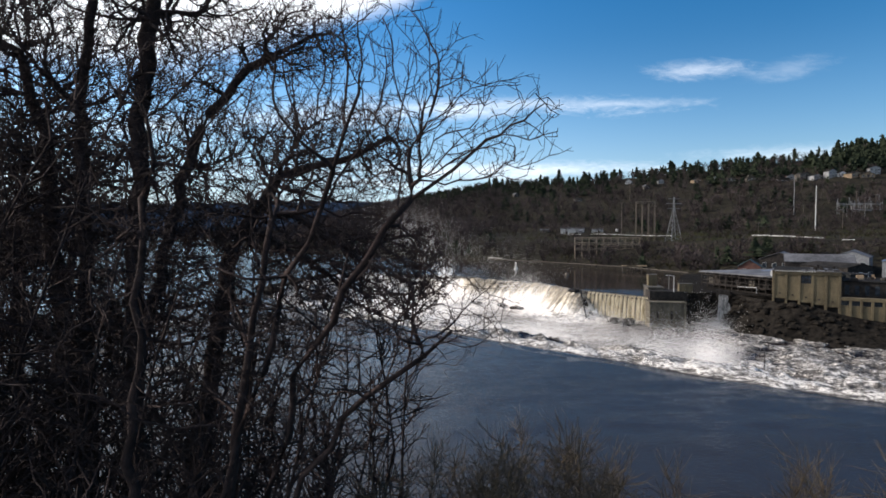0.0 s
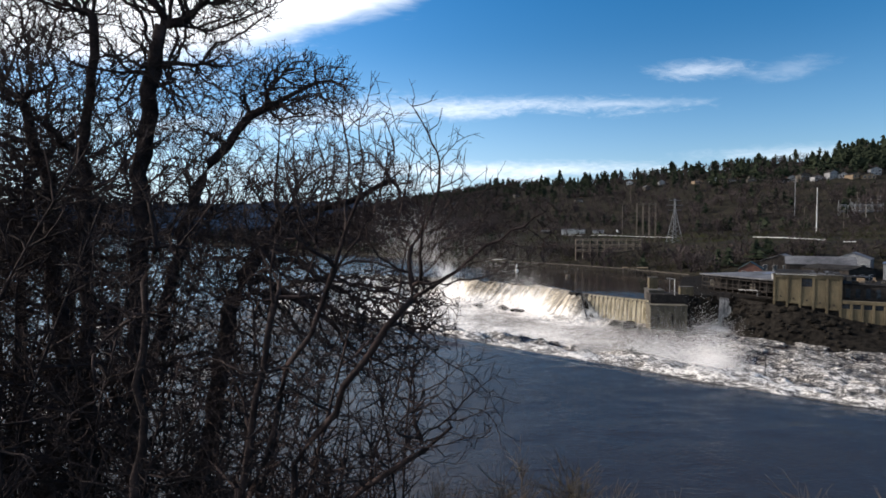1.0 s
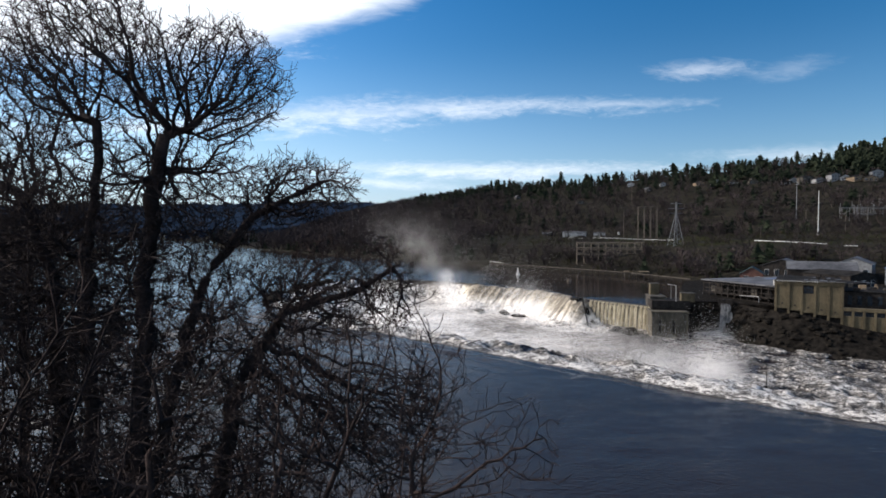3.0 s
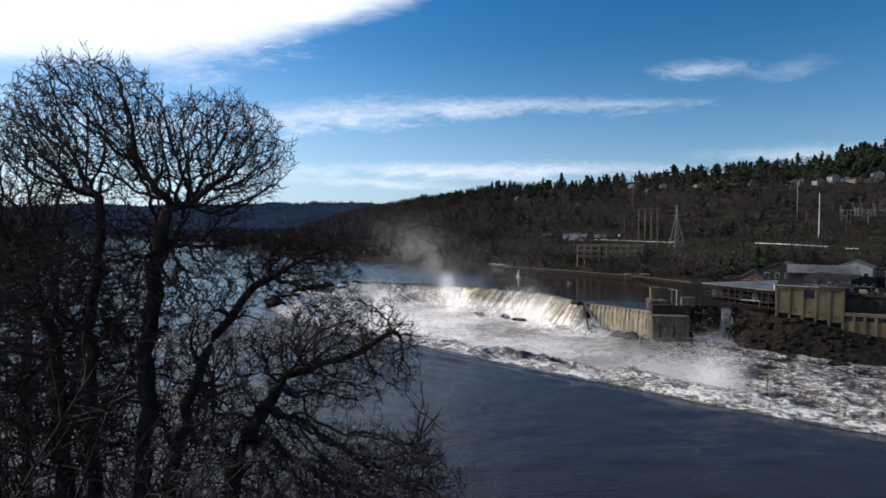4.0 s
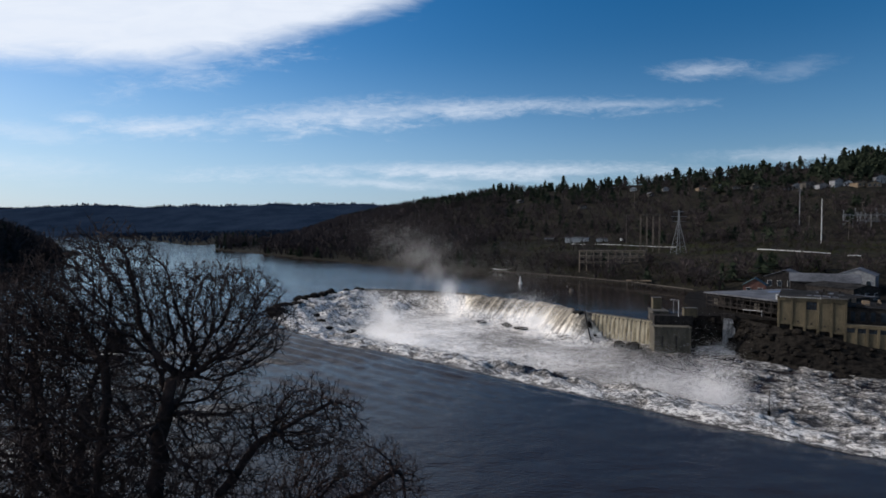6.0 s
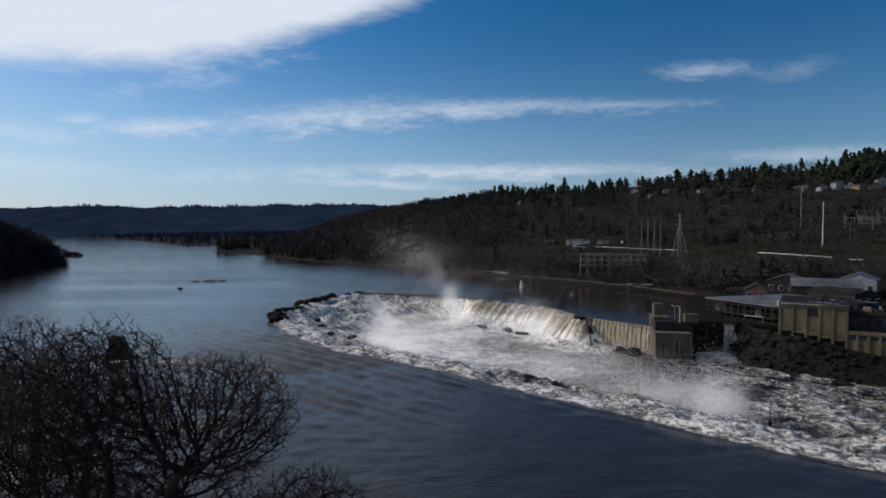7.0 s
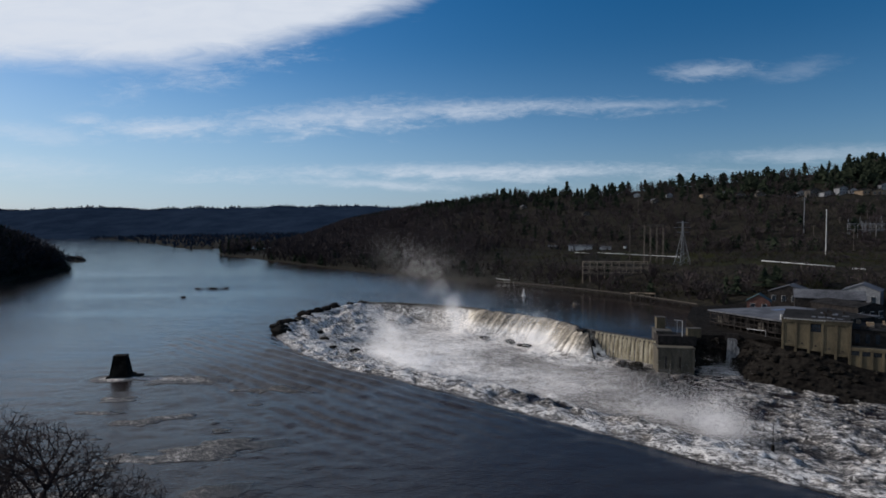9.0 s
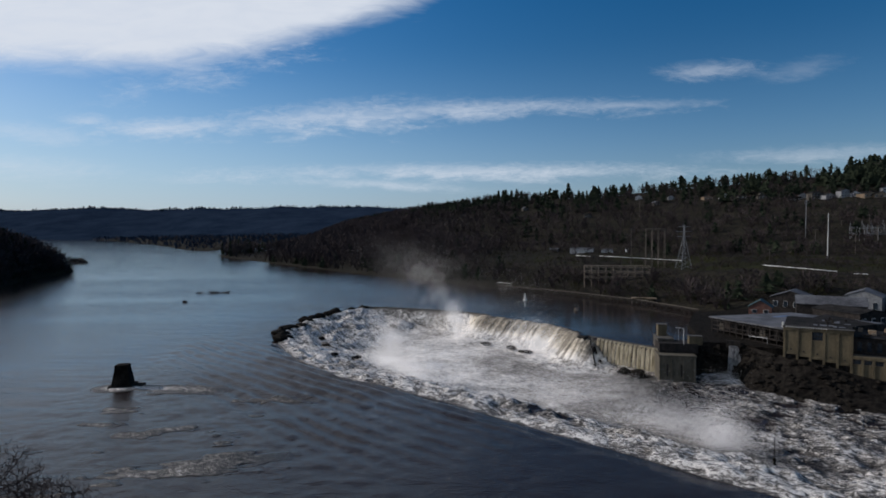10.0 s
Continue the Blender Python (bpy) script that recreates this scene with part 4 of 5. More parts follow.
for (ax, ay), (bx1, by1) in zip(CREST_WEIR[:-1], CREST_WEIR[1:]):
    ln = math.hypot(bx1 - ax, by1 - ay)
    bm = bmesh.new()
    add_box(bm, (ax + bx1) / 2, (ay + by1) / 2 + 0.4, -1.2, ln - 0.05, 1.4, 3.4, math.degrees(math.atan2(by1 - ay, bx1 - ax)))
    part("weir_block", bm, STAINED, weir)

# ---------------------------------------------------------------- terrace and rocky bank under the mill
EDGE = [(97, 253), (107, 255), (119, 254), (124, 246), (126, 234), (134, 221), (146, 213), (170, 204), (230, 182), (330, 140)]
FOOT = [(97, 248), (106, 250), (115, 249), (115, 240), (112, 229), (119, 216), (128, 207), (138, 195), (200, 150), (300, 100)]


def rocky_bank():
    n, m = 150, 26
    t = np.linspace(0, 1, n)
    k = np.linspace(0, 1, len(EDGE))
    ex, ey, fx, fy = (np.interp(t, k, [p[i] for p in line]) for line in (EDGE, FOOT) for i in (0, 1))
    v = np.linspace(0, 1, m)[:, None]
    x, y = fx * (1 - v) + ex * v, fy * (1 - v) + ey * v
    foot = np.interp(t, [0, 0.2, 0.35, 1], [-12, -12, -11.6, -11.6])
    top = np.interp(t, [0, 0.33, 0.444, 0.556, 0.667, 0.78, 1], [1, 1, 1.2, 0.6, -2.5, -6.5, -8])
    z = foot * (1 - v ** 0.8) + top * v ** 0.8 + value_noise(x, y, 6, 91, 4, 0.6) * 1.1 * np.sin(np.pi * np.clip(v, 0.08, 0.95))
    ob = grid_mesh("rocky_bank", x, y, z, ROCK, False)
    tagged(ob, "dark broken rock bank above the lower pool", "bank", kind="structure")
    rng = random.Random(23)
    for i in range(230):
        a, b = rng.uniform(0.05, 0.75), rng.uniform(0.02, 0.98)
        j, q = int(a * (n - 1)), int(b * (m - 1))
        s = rng.uniform(0.35, 1.0) if rng.random() < 0.8 else rng.uniform(1.0, 1.8)
        boulder(float(x[q, j]), float(y[q, j]), float(z[q, j]) + 0.1 * s, s * rng.uniform(0.8, 1.5), s, s * rng.uniform(0.7, 1.1), rng.uniform(0, 180), i, ob)
    return ob


rocky_bank()


def terrace():
    """The flat ground that carries the mill, with a dark retaining wall to the pool."""
    bm = bmesh.new()
    ring = [(97, 254), (107, 256), (119, 255), (125, 248), (134, 244), (160, 236), (230, 205), (330, 165), (420, 240), (330, 300), (240, 345), (170, 350), (135, 335), (118, 300), (112, 275)]
    hi, lo = [bm.verts.new((x, y, 1.2 + 0.02 * (y - 240))) for x, y in ring], [bm.verts.new((x, y, -13)) for x, y in ring]
    bm.faces.new(hi)
    for k in range(len(ring)):
        k2 = (k + 1) % len(ring)
        bm.faces.new((lo[k], lo[k2], hi[k2], hi[k]))
    bmesh.ops.recalc_face_normals(bm, faces=bm.faces[:])
    # the rock's near-black stands in for the shadow lying over the yard
    ob = part("terrace", bm, ROCK)
    return tagged(ob, "dark retaining wall and yard under the mill", "terrace", kind="structure")


terrace()
# spill from the tail race
race = thing("tail_race", 117.5, 250.5, 0.8, -25, "thin fall of water from a dark outlet under the mill", "outlet")
bx(race, "outlet_frame", -2.6, 2.6, -0.4, 0.6, -0.6, 2.4, DARK_STEEL)
for k in range(3):
    bm = bmesh.new()
    rg = random.Random(70 + k)
    n = 7
    rows = []
    for j in range(11):
        t = j / 10
        half = 1.15 + 1.5 * t
        rows.append([bm.verts.new((0.4 * (k - 1) + 1.0 * t + half * (2 * i / (n - 1) - 1) + rg.uniform(-0.12, 0.12), -0.5 - 0.35 * k - 2.4 * math.sqrt(t) + rg.uniform(-0.14, 0.14), 0.4 - 11.6 * t ** 1.5)) for i in range(n)])
    for a, b in zip(rows[:-1], rows[1:]):
        for i in range(n - 1):
            if rg.random() > 0.14 * k:
                bm.faces.new((a[i], a[i + 1], b[i + 1], b[i]))
    bmesh.ops.solidify(bm, geom=bm.faces[:], thickness=0.05)
    part("falling_sheet", bm, THIN_FALL, race).data.shade_smooth()

# ---------------------------------------------------------------- things in the river


def old_pier():
    root = thing("bridge_pier", -105, 188, 0, 12, "dark tapered concrete pier standing alone in the river", "pier")
    def frustum(name, z0, z1, w0, d0, w1, d1, dx=0):
        bm = bmesh.new()
        lo = [bm.verts.new((x * w0, y * d0, z0)) for x, y in ((-1, -1), (1, -1), (1, 1), (-1, 1))]
        hi = [bm.verts.new((x * w1 + dx, y * d1, z1)) for x, y in ((-1, -1), (1, -1), (1, 1), (-1, 1))]
        bm.faces.new(lo[::-1])
        bm.faces.new(hi)
        for k in range(4):
            bm.faces.new((lo[k], lo[(k + 1) % 4], hi[(k + 1) % 4], hi[k]))
        bmesh.ops.bevel(bm, geom=bm.edges[:], offset=0.12, segments=2, affect="EDGES")
        return part(name, bm, ROCK, root)
    frustum("shaft", -2, 6.2, 3.2, 3.0, 1.85, 1.8)
    frustum("cap", 6.2, 6.8, 1.95, 1.9, 1.9, 1.8)
    frustum("plinth", -2, 0.5, 3.9, 3.7, 3.6, 3.4)
    bx(root, "footing", 3.5, 6.4, -1.6, 1.6, -2, 0.3, ROCK)
    return root


old_pier()
raft = thing("drift_raft", -186, 461, 0, 6, "dark raft of stranded logs and rock in midstream", "debris")
rng = random.Random(31)
for k in range(22):
    x = rng.choice((-12, -9, -2, 0, 3, 5, 9)) + rng.uniform(-2, 2)
    rod(raft, "log", (x, rng.uniform(-2, 2), rng.uniform(-0.1, 0.7)), (x + rng.uniform(1.5, 5), rng.uniform(-2, 2), rng.uniform(0.0, 1.6)), rng.uniform(0.18, 0.42), BARK, 7, 0.12)
for x, z in ((-13, 1.0), (-3, 2.3), (1, 2.9), (4, 1.8), (12, 1.7)):
    rod(raft, "snag", (x, 0, -0.3), (x + rng.uniform(0.6, 2.5), rng.uniform(-1, 1), z), 0.25, BARK, 6, 0.06)
boulder(-182, 404, 0.3, 1.8, 1.4, 1.2, 0, 2, label="small black rock awash in the river")
buoy = thing("marker_buoy", 51, 418, 0, 0, "white conical marker buoy on a round float", "buoy")
rod(buoy, "float", (0, 0, -0.6), (0, 0, 0.7), 1.6, WHITE, 14)
rod(buoy, "cone", (0, 0, 0.7), (0, 0, 4.0), 0.95, WHITE, 12, 0.35)
rod(buoy, "top_mark", (0, 0, 4.0), (0, 0, 5.0), 0.45, WHITE, 10, 0.3)
buoy2 = thing("mooring_buoy", 76, 366, 0, 0, "squat dark mooring buoy above the falls", "buoy")
rod(buoy2, "float", (0, 0, -0.8), (0, 0, 1.6), 1.5, TIMBER, 14, 1.2)
rod(buoy2, "eye", (0, 0, 1.6), (0, 0, 2.3), 0.25, DARK_STEEL, 8)
post = thing("gauge_post", 76.8, 142, -5.0, 0, "thin dark gauge post standing in the white water", "post")
rod(post, "pole", (0, 0, -5), (0, 0, 5.4), 0.10, DARK_STEEL)
bx(post, "base_block", -0.3, 0.3, -0.3, 0.3, -5, 0.4, ROCK)


def boathouse(x, y, turn, w, d, h, group):
    root = thing("boathouse", x, y, 0, turn, "dark floating boathouse moored at the headland", "boathouse", group)
    bx(root, "float", -w / 2 - 1, w / 2 + 1, -1.5, d + 1, -0.5, 0.6, TIMBER)
    bx(root, "wall", -w / 2, w / 2, 0, d, 0.6, h, DARK_STEEL)
    gable_roof(root, w, d, h, h + 1.6, 0.4, TAR_ROOF)
    bx(root, "door", -1.5, 1.5, -0.1, -0.005, 0.7, h - 0.6, TIMBER)
    return root


boathouse(-566, 890, 5, 14, 10, 4.5, "boathouses")
boathouse(-551, 872, -4, 12, 9, 3.5, "boathouses")
boathouse(-536, 858, 0, 8, 7, 2.2, "boathouses")

rng = random.Random(44)
for k in range(9):
    x, y = -432 + k * 7 + rng.uniform(-2, 2), 1400 + rng.uniform(-30, 60)
    home = thing("houseboat", x, y, -0.2, rng.uniform(-30, 30), "small white houseboat moored in the side channel", "houseboat", "houseboats")
    bx(home, "float", -5, 5, -3, 3, -0.5, 0.7, TIMBER)
    bx(home, "cabin", -4, 4, -2.4, 2.4, 0.7, 3.6, WHITE)
    gable_roof(home, 8.0, 4.4, 3.6, 5.0, 0.3, ROOF_SHEET)
    bx(home, "window", -2.5, -0.8, -2.5, -2.41, 1.6, 2.7, GLASS_DARK)
    bx(home, "door", 0.6, 1.6, -2.5, -2.41, 0.75, 2.8, TIMBER)

# ---------------------------------------------------------------- poles, pylon, rails, houses on the slope


def lattice_tower(x, y, z, h):
    root = thing("lattice_tower", x, y, z, 10, "tall grey steel lattice transmission tower", "pylon")
    half = h * 0.14
    for sx in (-1, 1):
        for sy in (-1, 1):
            rod(root, "leg", (sx * half, sy * half, -2), (sx * 0.5, sy * 0.5, h * 0.72), 0.22, GALVANISED, 4)
            rod(root, "mast_leg", (sx * 0.5, sy * 0.5, h * 0.72), (sx * 0.3, sy * 0.3, h), 0.2, GALVANISED, 4)
    for k in range(7):
        t, t2 = k / 7, (k + 1) / 7
        a, b = half + (0.5 - half) * t, half + (0.5 - half) * t2
        za, zb = h * 0.72 * t, h * 0.72 * t2
        for sy in (-1, 1):
            rod(root, "brace", (-a, sy * a, za), (b, sy * b, zb), 0.12, GALVANISED, 4)
            rod(root, "brace", (a, sy * a, za), (-b, sy * b, zb), 0.12, GALVANISED, 4)
    for z1, l in ((0.74, 0.16), (0.85, 0.20), (0.96, 0.14)):
        rod(root, "crossarm", (-h * l, 0, h * z1), (h * l, 0, h * z1), 0.18, GALVANISED, 4)
        for sx in (-1, 1):
            rod(root, "insulator", (sx * h * l * 0.9, 0, h * z1), (sx * h * l * 0.9, 0, h * z1 - 1.6), 0.16, DARK_STEEL, 6)
    return root


tower_foot = ground_z(181, 470) - 0.3
lattice_tower(181, 470, tower_foot, 53 - tower_foot)


def power_pole(x, y, z, h, arms, mat, r=0.35):
    root = thing("power_pole", x, y, z, 15, "tall pale steel power pole" if mat in (GALVANISED, RAIL) else "dark wooden power pole with crossarms", "pole", "power poles")
    rod(root, "pole", (0, 0, -3), (0, 0, h), r, mat, 8, r * 0.6)
    for k in range(arms):
        zz = h - 0.8 - k * 2.2
        rod(root, "crossarm", (-2.4, 0, zz), (2.4, 0, zz), 0.14, mat, 4)
        for xx in (-2.2, 0.9, 2.2):
            rod(root, "insulator", (xx, 0, zz), (xx, 0, zz + 0.7), 0.12, mat, 5)
    return root


def ray_place(px, d):
    return (px - 800) / 1060 * d, d


def on_hill(px, py, lift=0.0, near=380, far_=1250):
    """Where the sight line of that bearing and slope from the last viewpoint meets the hillside."""
    for d in np.arange(near, far_, 4.0):
        x = (px - 800) / 1060 * d
        z = 50 - d * (py - 405) / 1060
        if ground_z(x, d) + lift > z:
            return x, float(d), z
    return x, float(d), z


for px, d, top, bot, arms, mat, r in ((1420, 584, 355, 425, 2, GALVANISED, 0.42), (1459, 478, 378, 452, 0, RAIL, 0.45), (1437, 560, 405, 446, 1, TIMBER, 0.3), (1507, 520, 412, 482, 0, TIMBER, 0.35),
                                      (1358, 500, 440, 470, 1, TIMBER, 0.25), (1545, 540, 398, 470, 1, TIMBER, 0.3), (1482, 590, 390, 425, 2, TIMBER, 0.28), (1116, 490, 405, 462, 1, TIMBER, 0.28), (1530, 560, 380, 440, 1, TIMBER, 0.3),
                                      (1130, 800, 350, 385, 0, TIMBER, 0.3), (1565, 560, 385, 450, 1, TIMBER, 0.3)):
    x, y = ray_place(px, d)
    zt, zb = 50 - d * (top - 405) / 1060, 50 - d * (bot - 405) / 1060
    g = min(zb, ground_z(x, y))
    power_pole(x, y, g, zt - g, arms, mat, r)


def gantry(x, y, z, w, h, bays, levels, mat, turn, label, depth=4.0):
    root = thing("switchyard_gantry", x, y, z, turn, label, "gantry", "switchyard")
    for k in range(bays + 1):
        for d in (0, depth):
            rod(root, "post", (k * w / bays, d, -4), (k * w / bays, d, h), 0.2, mat, 4)
    for j in range(levels):
        zz = h * (1 - j / max(1, levels) * 0.75)
        for d in (0, depth):
            rod(root, "beam", (0, d, zz), (w, d, zz), 0.2, mat, 4)
            rod(root, "beam", (0, d, zz - 1.2), (w, d, zz - 1.2), 0.14, mat, 4)
        for k in range(bays * 2):
            a, b = k * w / bays / 2, (k + 1) * w / bays / 2
            rod(root, "brace", (a, 0, zz - (1.2 if k % 2 else 0)), (b, 0, zz - (0 if k % 2 else 1.2)), 0.1, mat, 4)
            if mat is RUST and k % 2:
                rod(root, "stay", (a, 0, zz - 1.2), (b, 0, zz - h * 0.75 / levels), 0.1, mat, 4)
    return root


for px, d, wpx, zt, h, bays, lev, mat in ((1034, 466, 112, 470, 14, 9, 3, RUST), (1046, 474, 110, 482, 10, 7, 2, RUST), (1142, 486, 32, 405, 24, 3, 1, TIMBER), (1500, 560, 70, 402, 15, 6, 2, GALVANISED), (1510, 575, 70, 410, 12, 5, 2, GALVANISED)):
    x, y = ray_place(px, d)
    z = 50 - d * (zt - 405) / 1060
    foot = min(z - h, ground_z(x, y))
    gantry(x, y, foot, wpx / 1060 * d, z - foot, bays, lev, mat, -8, "steel switchyard gantry with cross-braced beams" if mat is GALVANISED else "tan rusted lattice switchyard frame on the shore" if mat is RUST else "rusty timber-brown switchyard frame below the road")


rng = random.Random(61)
for k in range(26):
    px = rng.uniform(1492, 1580)
    d = rng.uniform(545, 585)
    x, y = ray_place(px, d)
    g = ground_z(x, y)
    top = 50 - d * (rng.uniform(398, 420) - 405) / 1060
    post = thing("insulator_post", x, y, g, rng.uniform(-20, 20), "slim grey switchyard post with a stacked insulator", "post", "switchyard posts")
    rod(post, "mast", (0, 0, -1), (0, 0, max(4.0, top - g)), 0.16, GALVANISED, 5)
    rod(post, "insulator", (0, 0, max(4.0, top - g)), (0, 0, max(4.0, top - g) + 2.2), 0.3, GALVANISED, 6, 0.2)
    rod(post, "bracket", (-1.3, 0, max(4.0, top - g) - 1.5), (1.3, 0, max(4.0, top - g) - 1.5), 0.1, GALVANISED, 4)


def guard_rail(line, label):
    root = thing("guard_rail", line[0][0], line[0][1], 0, 0, label, "guard rail", "road rails")
    o = Vector((line[0][0], line[0][1], 0))
    for a, b in zip(line[:-1], line[1:]):
        a, b = Vector(a) - o, Vector(b) - o
        n = max(1, int((b - a).length / 4))
        rod(root, "rail", a, b, 0.34, RAIL, 4)
        for k in range(n + 1):
            p = a.lerp(b, k / n)
            rod(root, "post", p - Vector((0, 0, 2.5)), p + Vector((0, 0, 0.3)), 0.12, TIMBER, 4)
    return root


road_lines = []
for p0, d0, y0, p1, d1, y1 in ((1347, 432, 469, 1476, 402, 480), (1506, 400, 484, 1530, 395, 485), (1018, 535, 452, 1045, 530, 454), (1060, 528, 453, 1205, 470, 461), (880, 500, 500, 905, 495, 503)):
    n = max(1, int(abs(p1 - p0) / 22))
    line = [on_hill(p0 + (p1 - p0) * k / n, y0 + (y1 - y0) * k / n, 0.9) for k in range(n + 1)]
    guard_rail(line, "long pale guard rail along the hillside road")
    road_lines.append((line[0], line[-1]))


def sea_wall():
    """The timber-faced wall along the far shore above the falls."""
    root = thing("river_wall", 0, 0, 0, 0, "long low timber river wall with piles", "wall")
    pts = [ray_place(880, 500), ray_place(960, 470), ray_place(1040, 437), ray_place(1130, 400), ray_place(1235, 352)]
    for (ax, ay), (ex, ey) in zip(pts[:-1], pts[1:]):
        n = 8
        for k in range(n):
            x, y = ax + (ex - ax) * k / n, ay + (ey - ay) * k / n
            rod(root, "pile", (x, y, -2), (x, y, 2.6), 0.35, DARK_STEEL, 6)
        rod(root, "cap_beam", (ax, ay, 2.7), (ex, ey, 2.7), 0.22, TIMBER, 4)
        rod(root, "waling", (ax, ay, 1.8), (ex, ey, 1.8), 0.35, DARK_STEEL, 4)
    return root


sea_wall()
booth = thing("pump_house", *ray_place(1178, 425), 50 - 425 * (520 - 405) / 1060 - 3, -10, "small white pump house by the far shore", "hut")
bx(booth, "wall", 0, 3, 0, 3, -3, 3.4, WHITE)
bx(booth, "roof", -0.3, 3.3, -0.3, 3.3, 3.4, 3.7, TAR_ROOF)
land = thing("landing_stage", *ray_place(1118, 402), 0, -12, "small timber landing stage on piles", "jetty")
bx(land, "deck", 0, 16, 0, 5, 3.2, 3.7, TAN)
for k in range(6):
    rod(land, "pile", (k * 3.1 + 0.2, 0.3, -3), (k * 3.1 + 0.2, 0.3, 3.2), 0.4, STAINED, 6)
bx(land, "bright_board", 3, 9, -0.2, -0.02, 3.4, 4.0, PLASTER)

# white low buildings and trucks beside the road
house("road_depot", *on_hill(1050, 446), 70, 8, 26, 3.6, 4.6, WHITE, ROOF_SHEET, "long low white depot beside the road", 2, 1, "road depot")
house("road_depot", *on_hill(1083, 447), 75, 6, 12, 3.0, 3.8, WHITE, ROOF_SHEET, "short low white depot beside the road", 2, 1, "road depot")
house("road_depot", *on_hill(988, 446), 60, 7, 10, 3.0, 4.4, STAINED, ROOF_SHEET, "small grey hut beside the road", 2, 1, "road depot")
kiosk = thing("kiosk", *on_hill(1108, 446), 0, "small white box kiosk by the road", "kiosk")
bx(kiosk, "body", -1.3, 1.3, -1.3, 1.3, -2, 3.4, WHITE)
bx(kiosk, "roof", -1.5, 1.5, -1.5, 1.5, 3.4, 3.6, ROOF_SHEET)

HOMES = ((1488, 348, 10, 9, GALVANISED, TAR_ROOF, "two-storey pale grey house among trees on the hill", 2), (1532, 348, 18, 10, TAN, TAR_ROOF, "broad tan house among trees on the hill", 1),
         (1440, 351, 15, 9, STAINED, TAR_ROOF, "grey house with pale trim on the hill", 2), (1345, 351, 11, 9, STAINED, TAR_ROOF, "grey house half hidden by trees", 1),
         (1400, 354, 14, 9, DARK_STEEL, TAR_ROOF, "dark house half hidden by trees", 1), (1250, 352, 12, 9, TAN, TAR_ROOF, "small tan house half hidden by trees", 1), (1280, 349, 9, 8, WHITE, TAR_ROOF, "small white house half hidden by trees", 1),
         (1128, 352, 9, 8, WHITE, ROOF_SHEET, "white house high on the wooded slope", 1), (1160, 362, 8, 8, STAINED, ROOF_SHEET, "small grey house on the wooded slope", 1), (1040, 384, 10, 8, STAINED, TAR_ROOF, "grey house among bare trees", 1),
         (930, 372, 9, 8, STAINED, ROOF_SHEET, "pale-roofed house among trees near the ridge", 1), (820, 384, 12, 8, STAINED, ROOF_SHEET, "grey house far along the slope", 1), (1562, 343, 11, 9, GALVANISED, TAR_ROOF, "pale grey house at the wood's edge", 2))
HOMES += tuple((px, py, wd, 8, wall_, TAR_ROOF, text, 1) for px, py, wd, wall_, text in (
    (1462, 350, 13, GALVANISED, "low grey house with pale trim among firs"), (1505, 346, 9, WHITE, "white house with a dark roof among firs"), (1550, 349, 15, TAN, "long tan house among firs"),
    (1415, 350, 9, GALVANISED, "low grey house with pale trim among firs"), (1345, 346, 8, STAINED, "small grey house between firs"), (1310, 350, 10, STAINED, "weathered grey house between firs"),
    (1185, 352, 8, GALVANISED, "small pale house on the wooded slope")))
home_spots = []
for px, py, w_, d_, wall_, roof_, text, fl in HOMES:
    x, d, g = on_hill(px, py, 2.0, 480)
    g = ground_z(x, d)
    home_spots.append((x, d))
    house("hill_house", x, d, g, -20 + (px % 7) * 6, w_, d_, 3.2 * fl + 0.8, 3.2 * fl + 3.2, wall_, roof_, text, 3, fl, "hill houses", True)

# ---------------------------------------------------------------- woods


def stuff_mesh(name, co, tris, mat, label, category):
    me = bpy.data.meshes.new(name)
    me.vertices.add(len(co))
    me.vertices.foreach_set("co", co.astype(np.float32).ravel())
    me.loops.add(tris.size)
    me.loops.foreach_set("vertex_index", tris.astype(np.int32).ravel())
    me.polygons.add(len(tris))
    me.polygons.foreach_set("loop_start", np.arange(0, tris.size, 3))
    me.update(calc_edges=True)
    me.materials.append(mat)
    return tagged(new(name, me), label, category, kind="stuff")


def wood_material(name, c1, c2, rough=0.95):
    m, s = material(name)
    rnd = s.n("ShaderNodeNewGeometry").outputs["Random Per Island"]
    f = s.math("ADD", s.math("MULTIPLY", s.noise(s.pos, 0.02, 3.0, 0.6), 0.9), s.math("MULTIPLY", s.math("SUBTRACT", rnd, 0.5), 0.22))
    finish(s, s.mix(s.step(f, 0.2, 0.8), col(*c1), col(*c2)), rough, gloss=0.05)
    return m


BARE_WOOD = wood_material("bare_wood", (0.031, 0.025, 0.0255), (0.070, 0.056, 0.054))
FIR = wood_material("fir_foliage", (0.010, 0.015, 0.010), (0.028, 0.035, 0.021))
SCRUB = wood_material("olive_scrub", (0.014, 0.015, 0.006), (0.045, 0.043, 0.018))


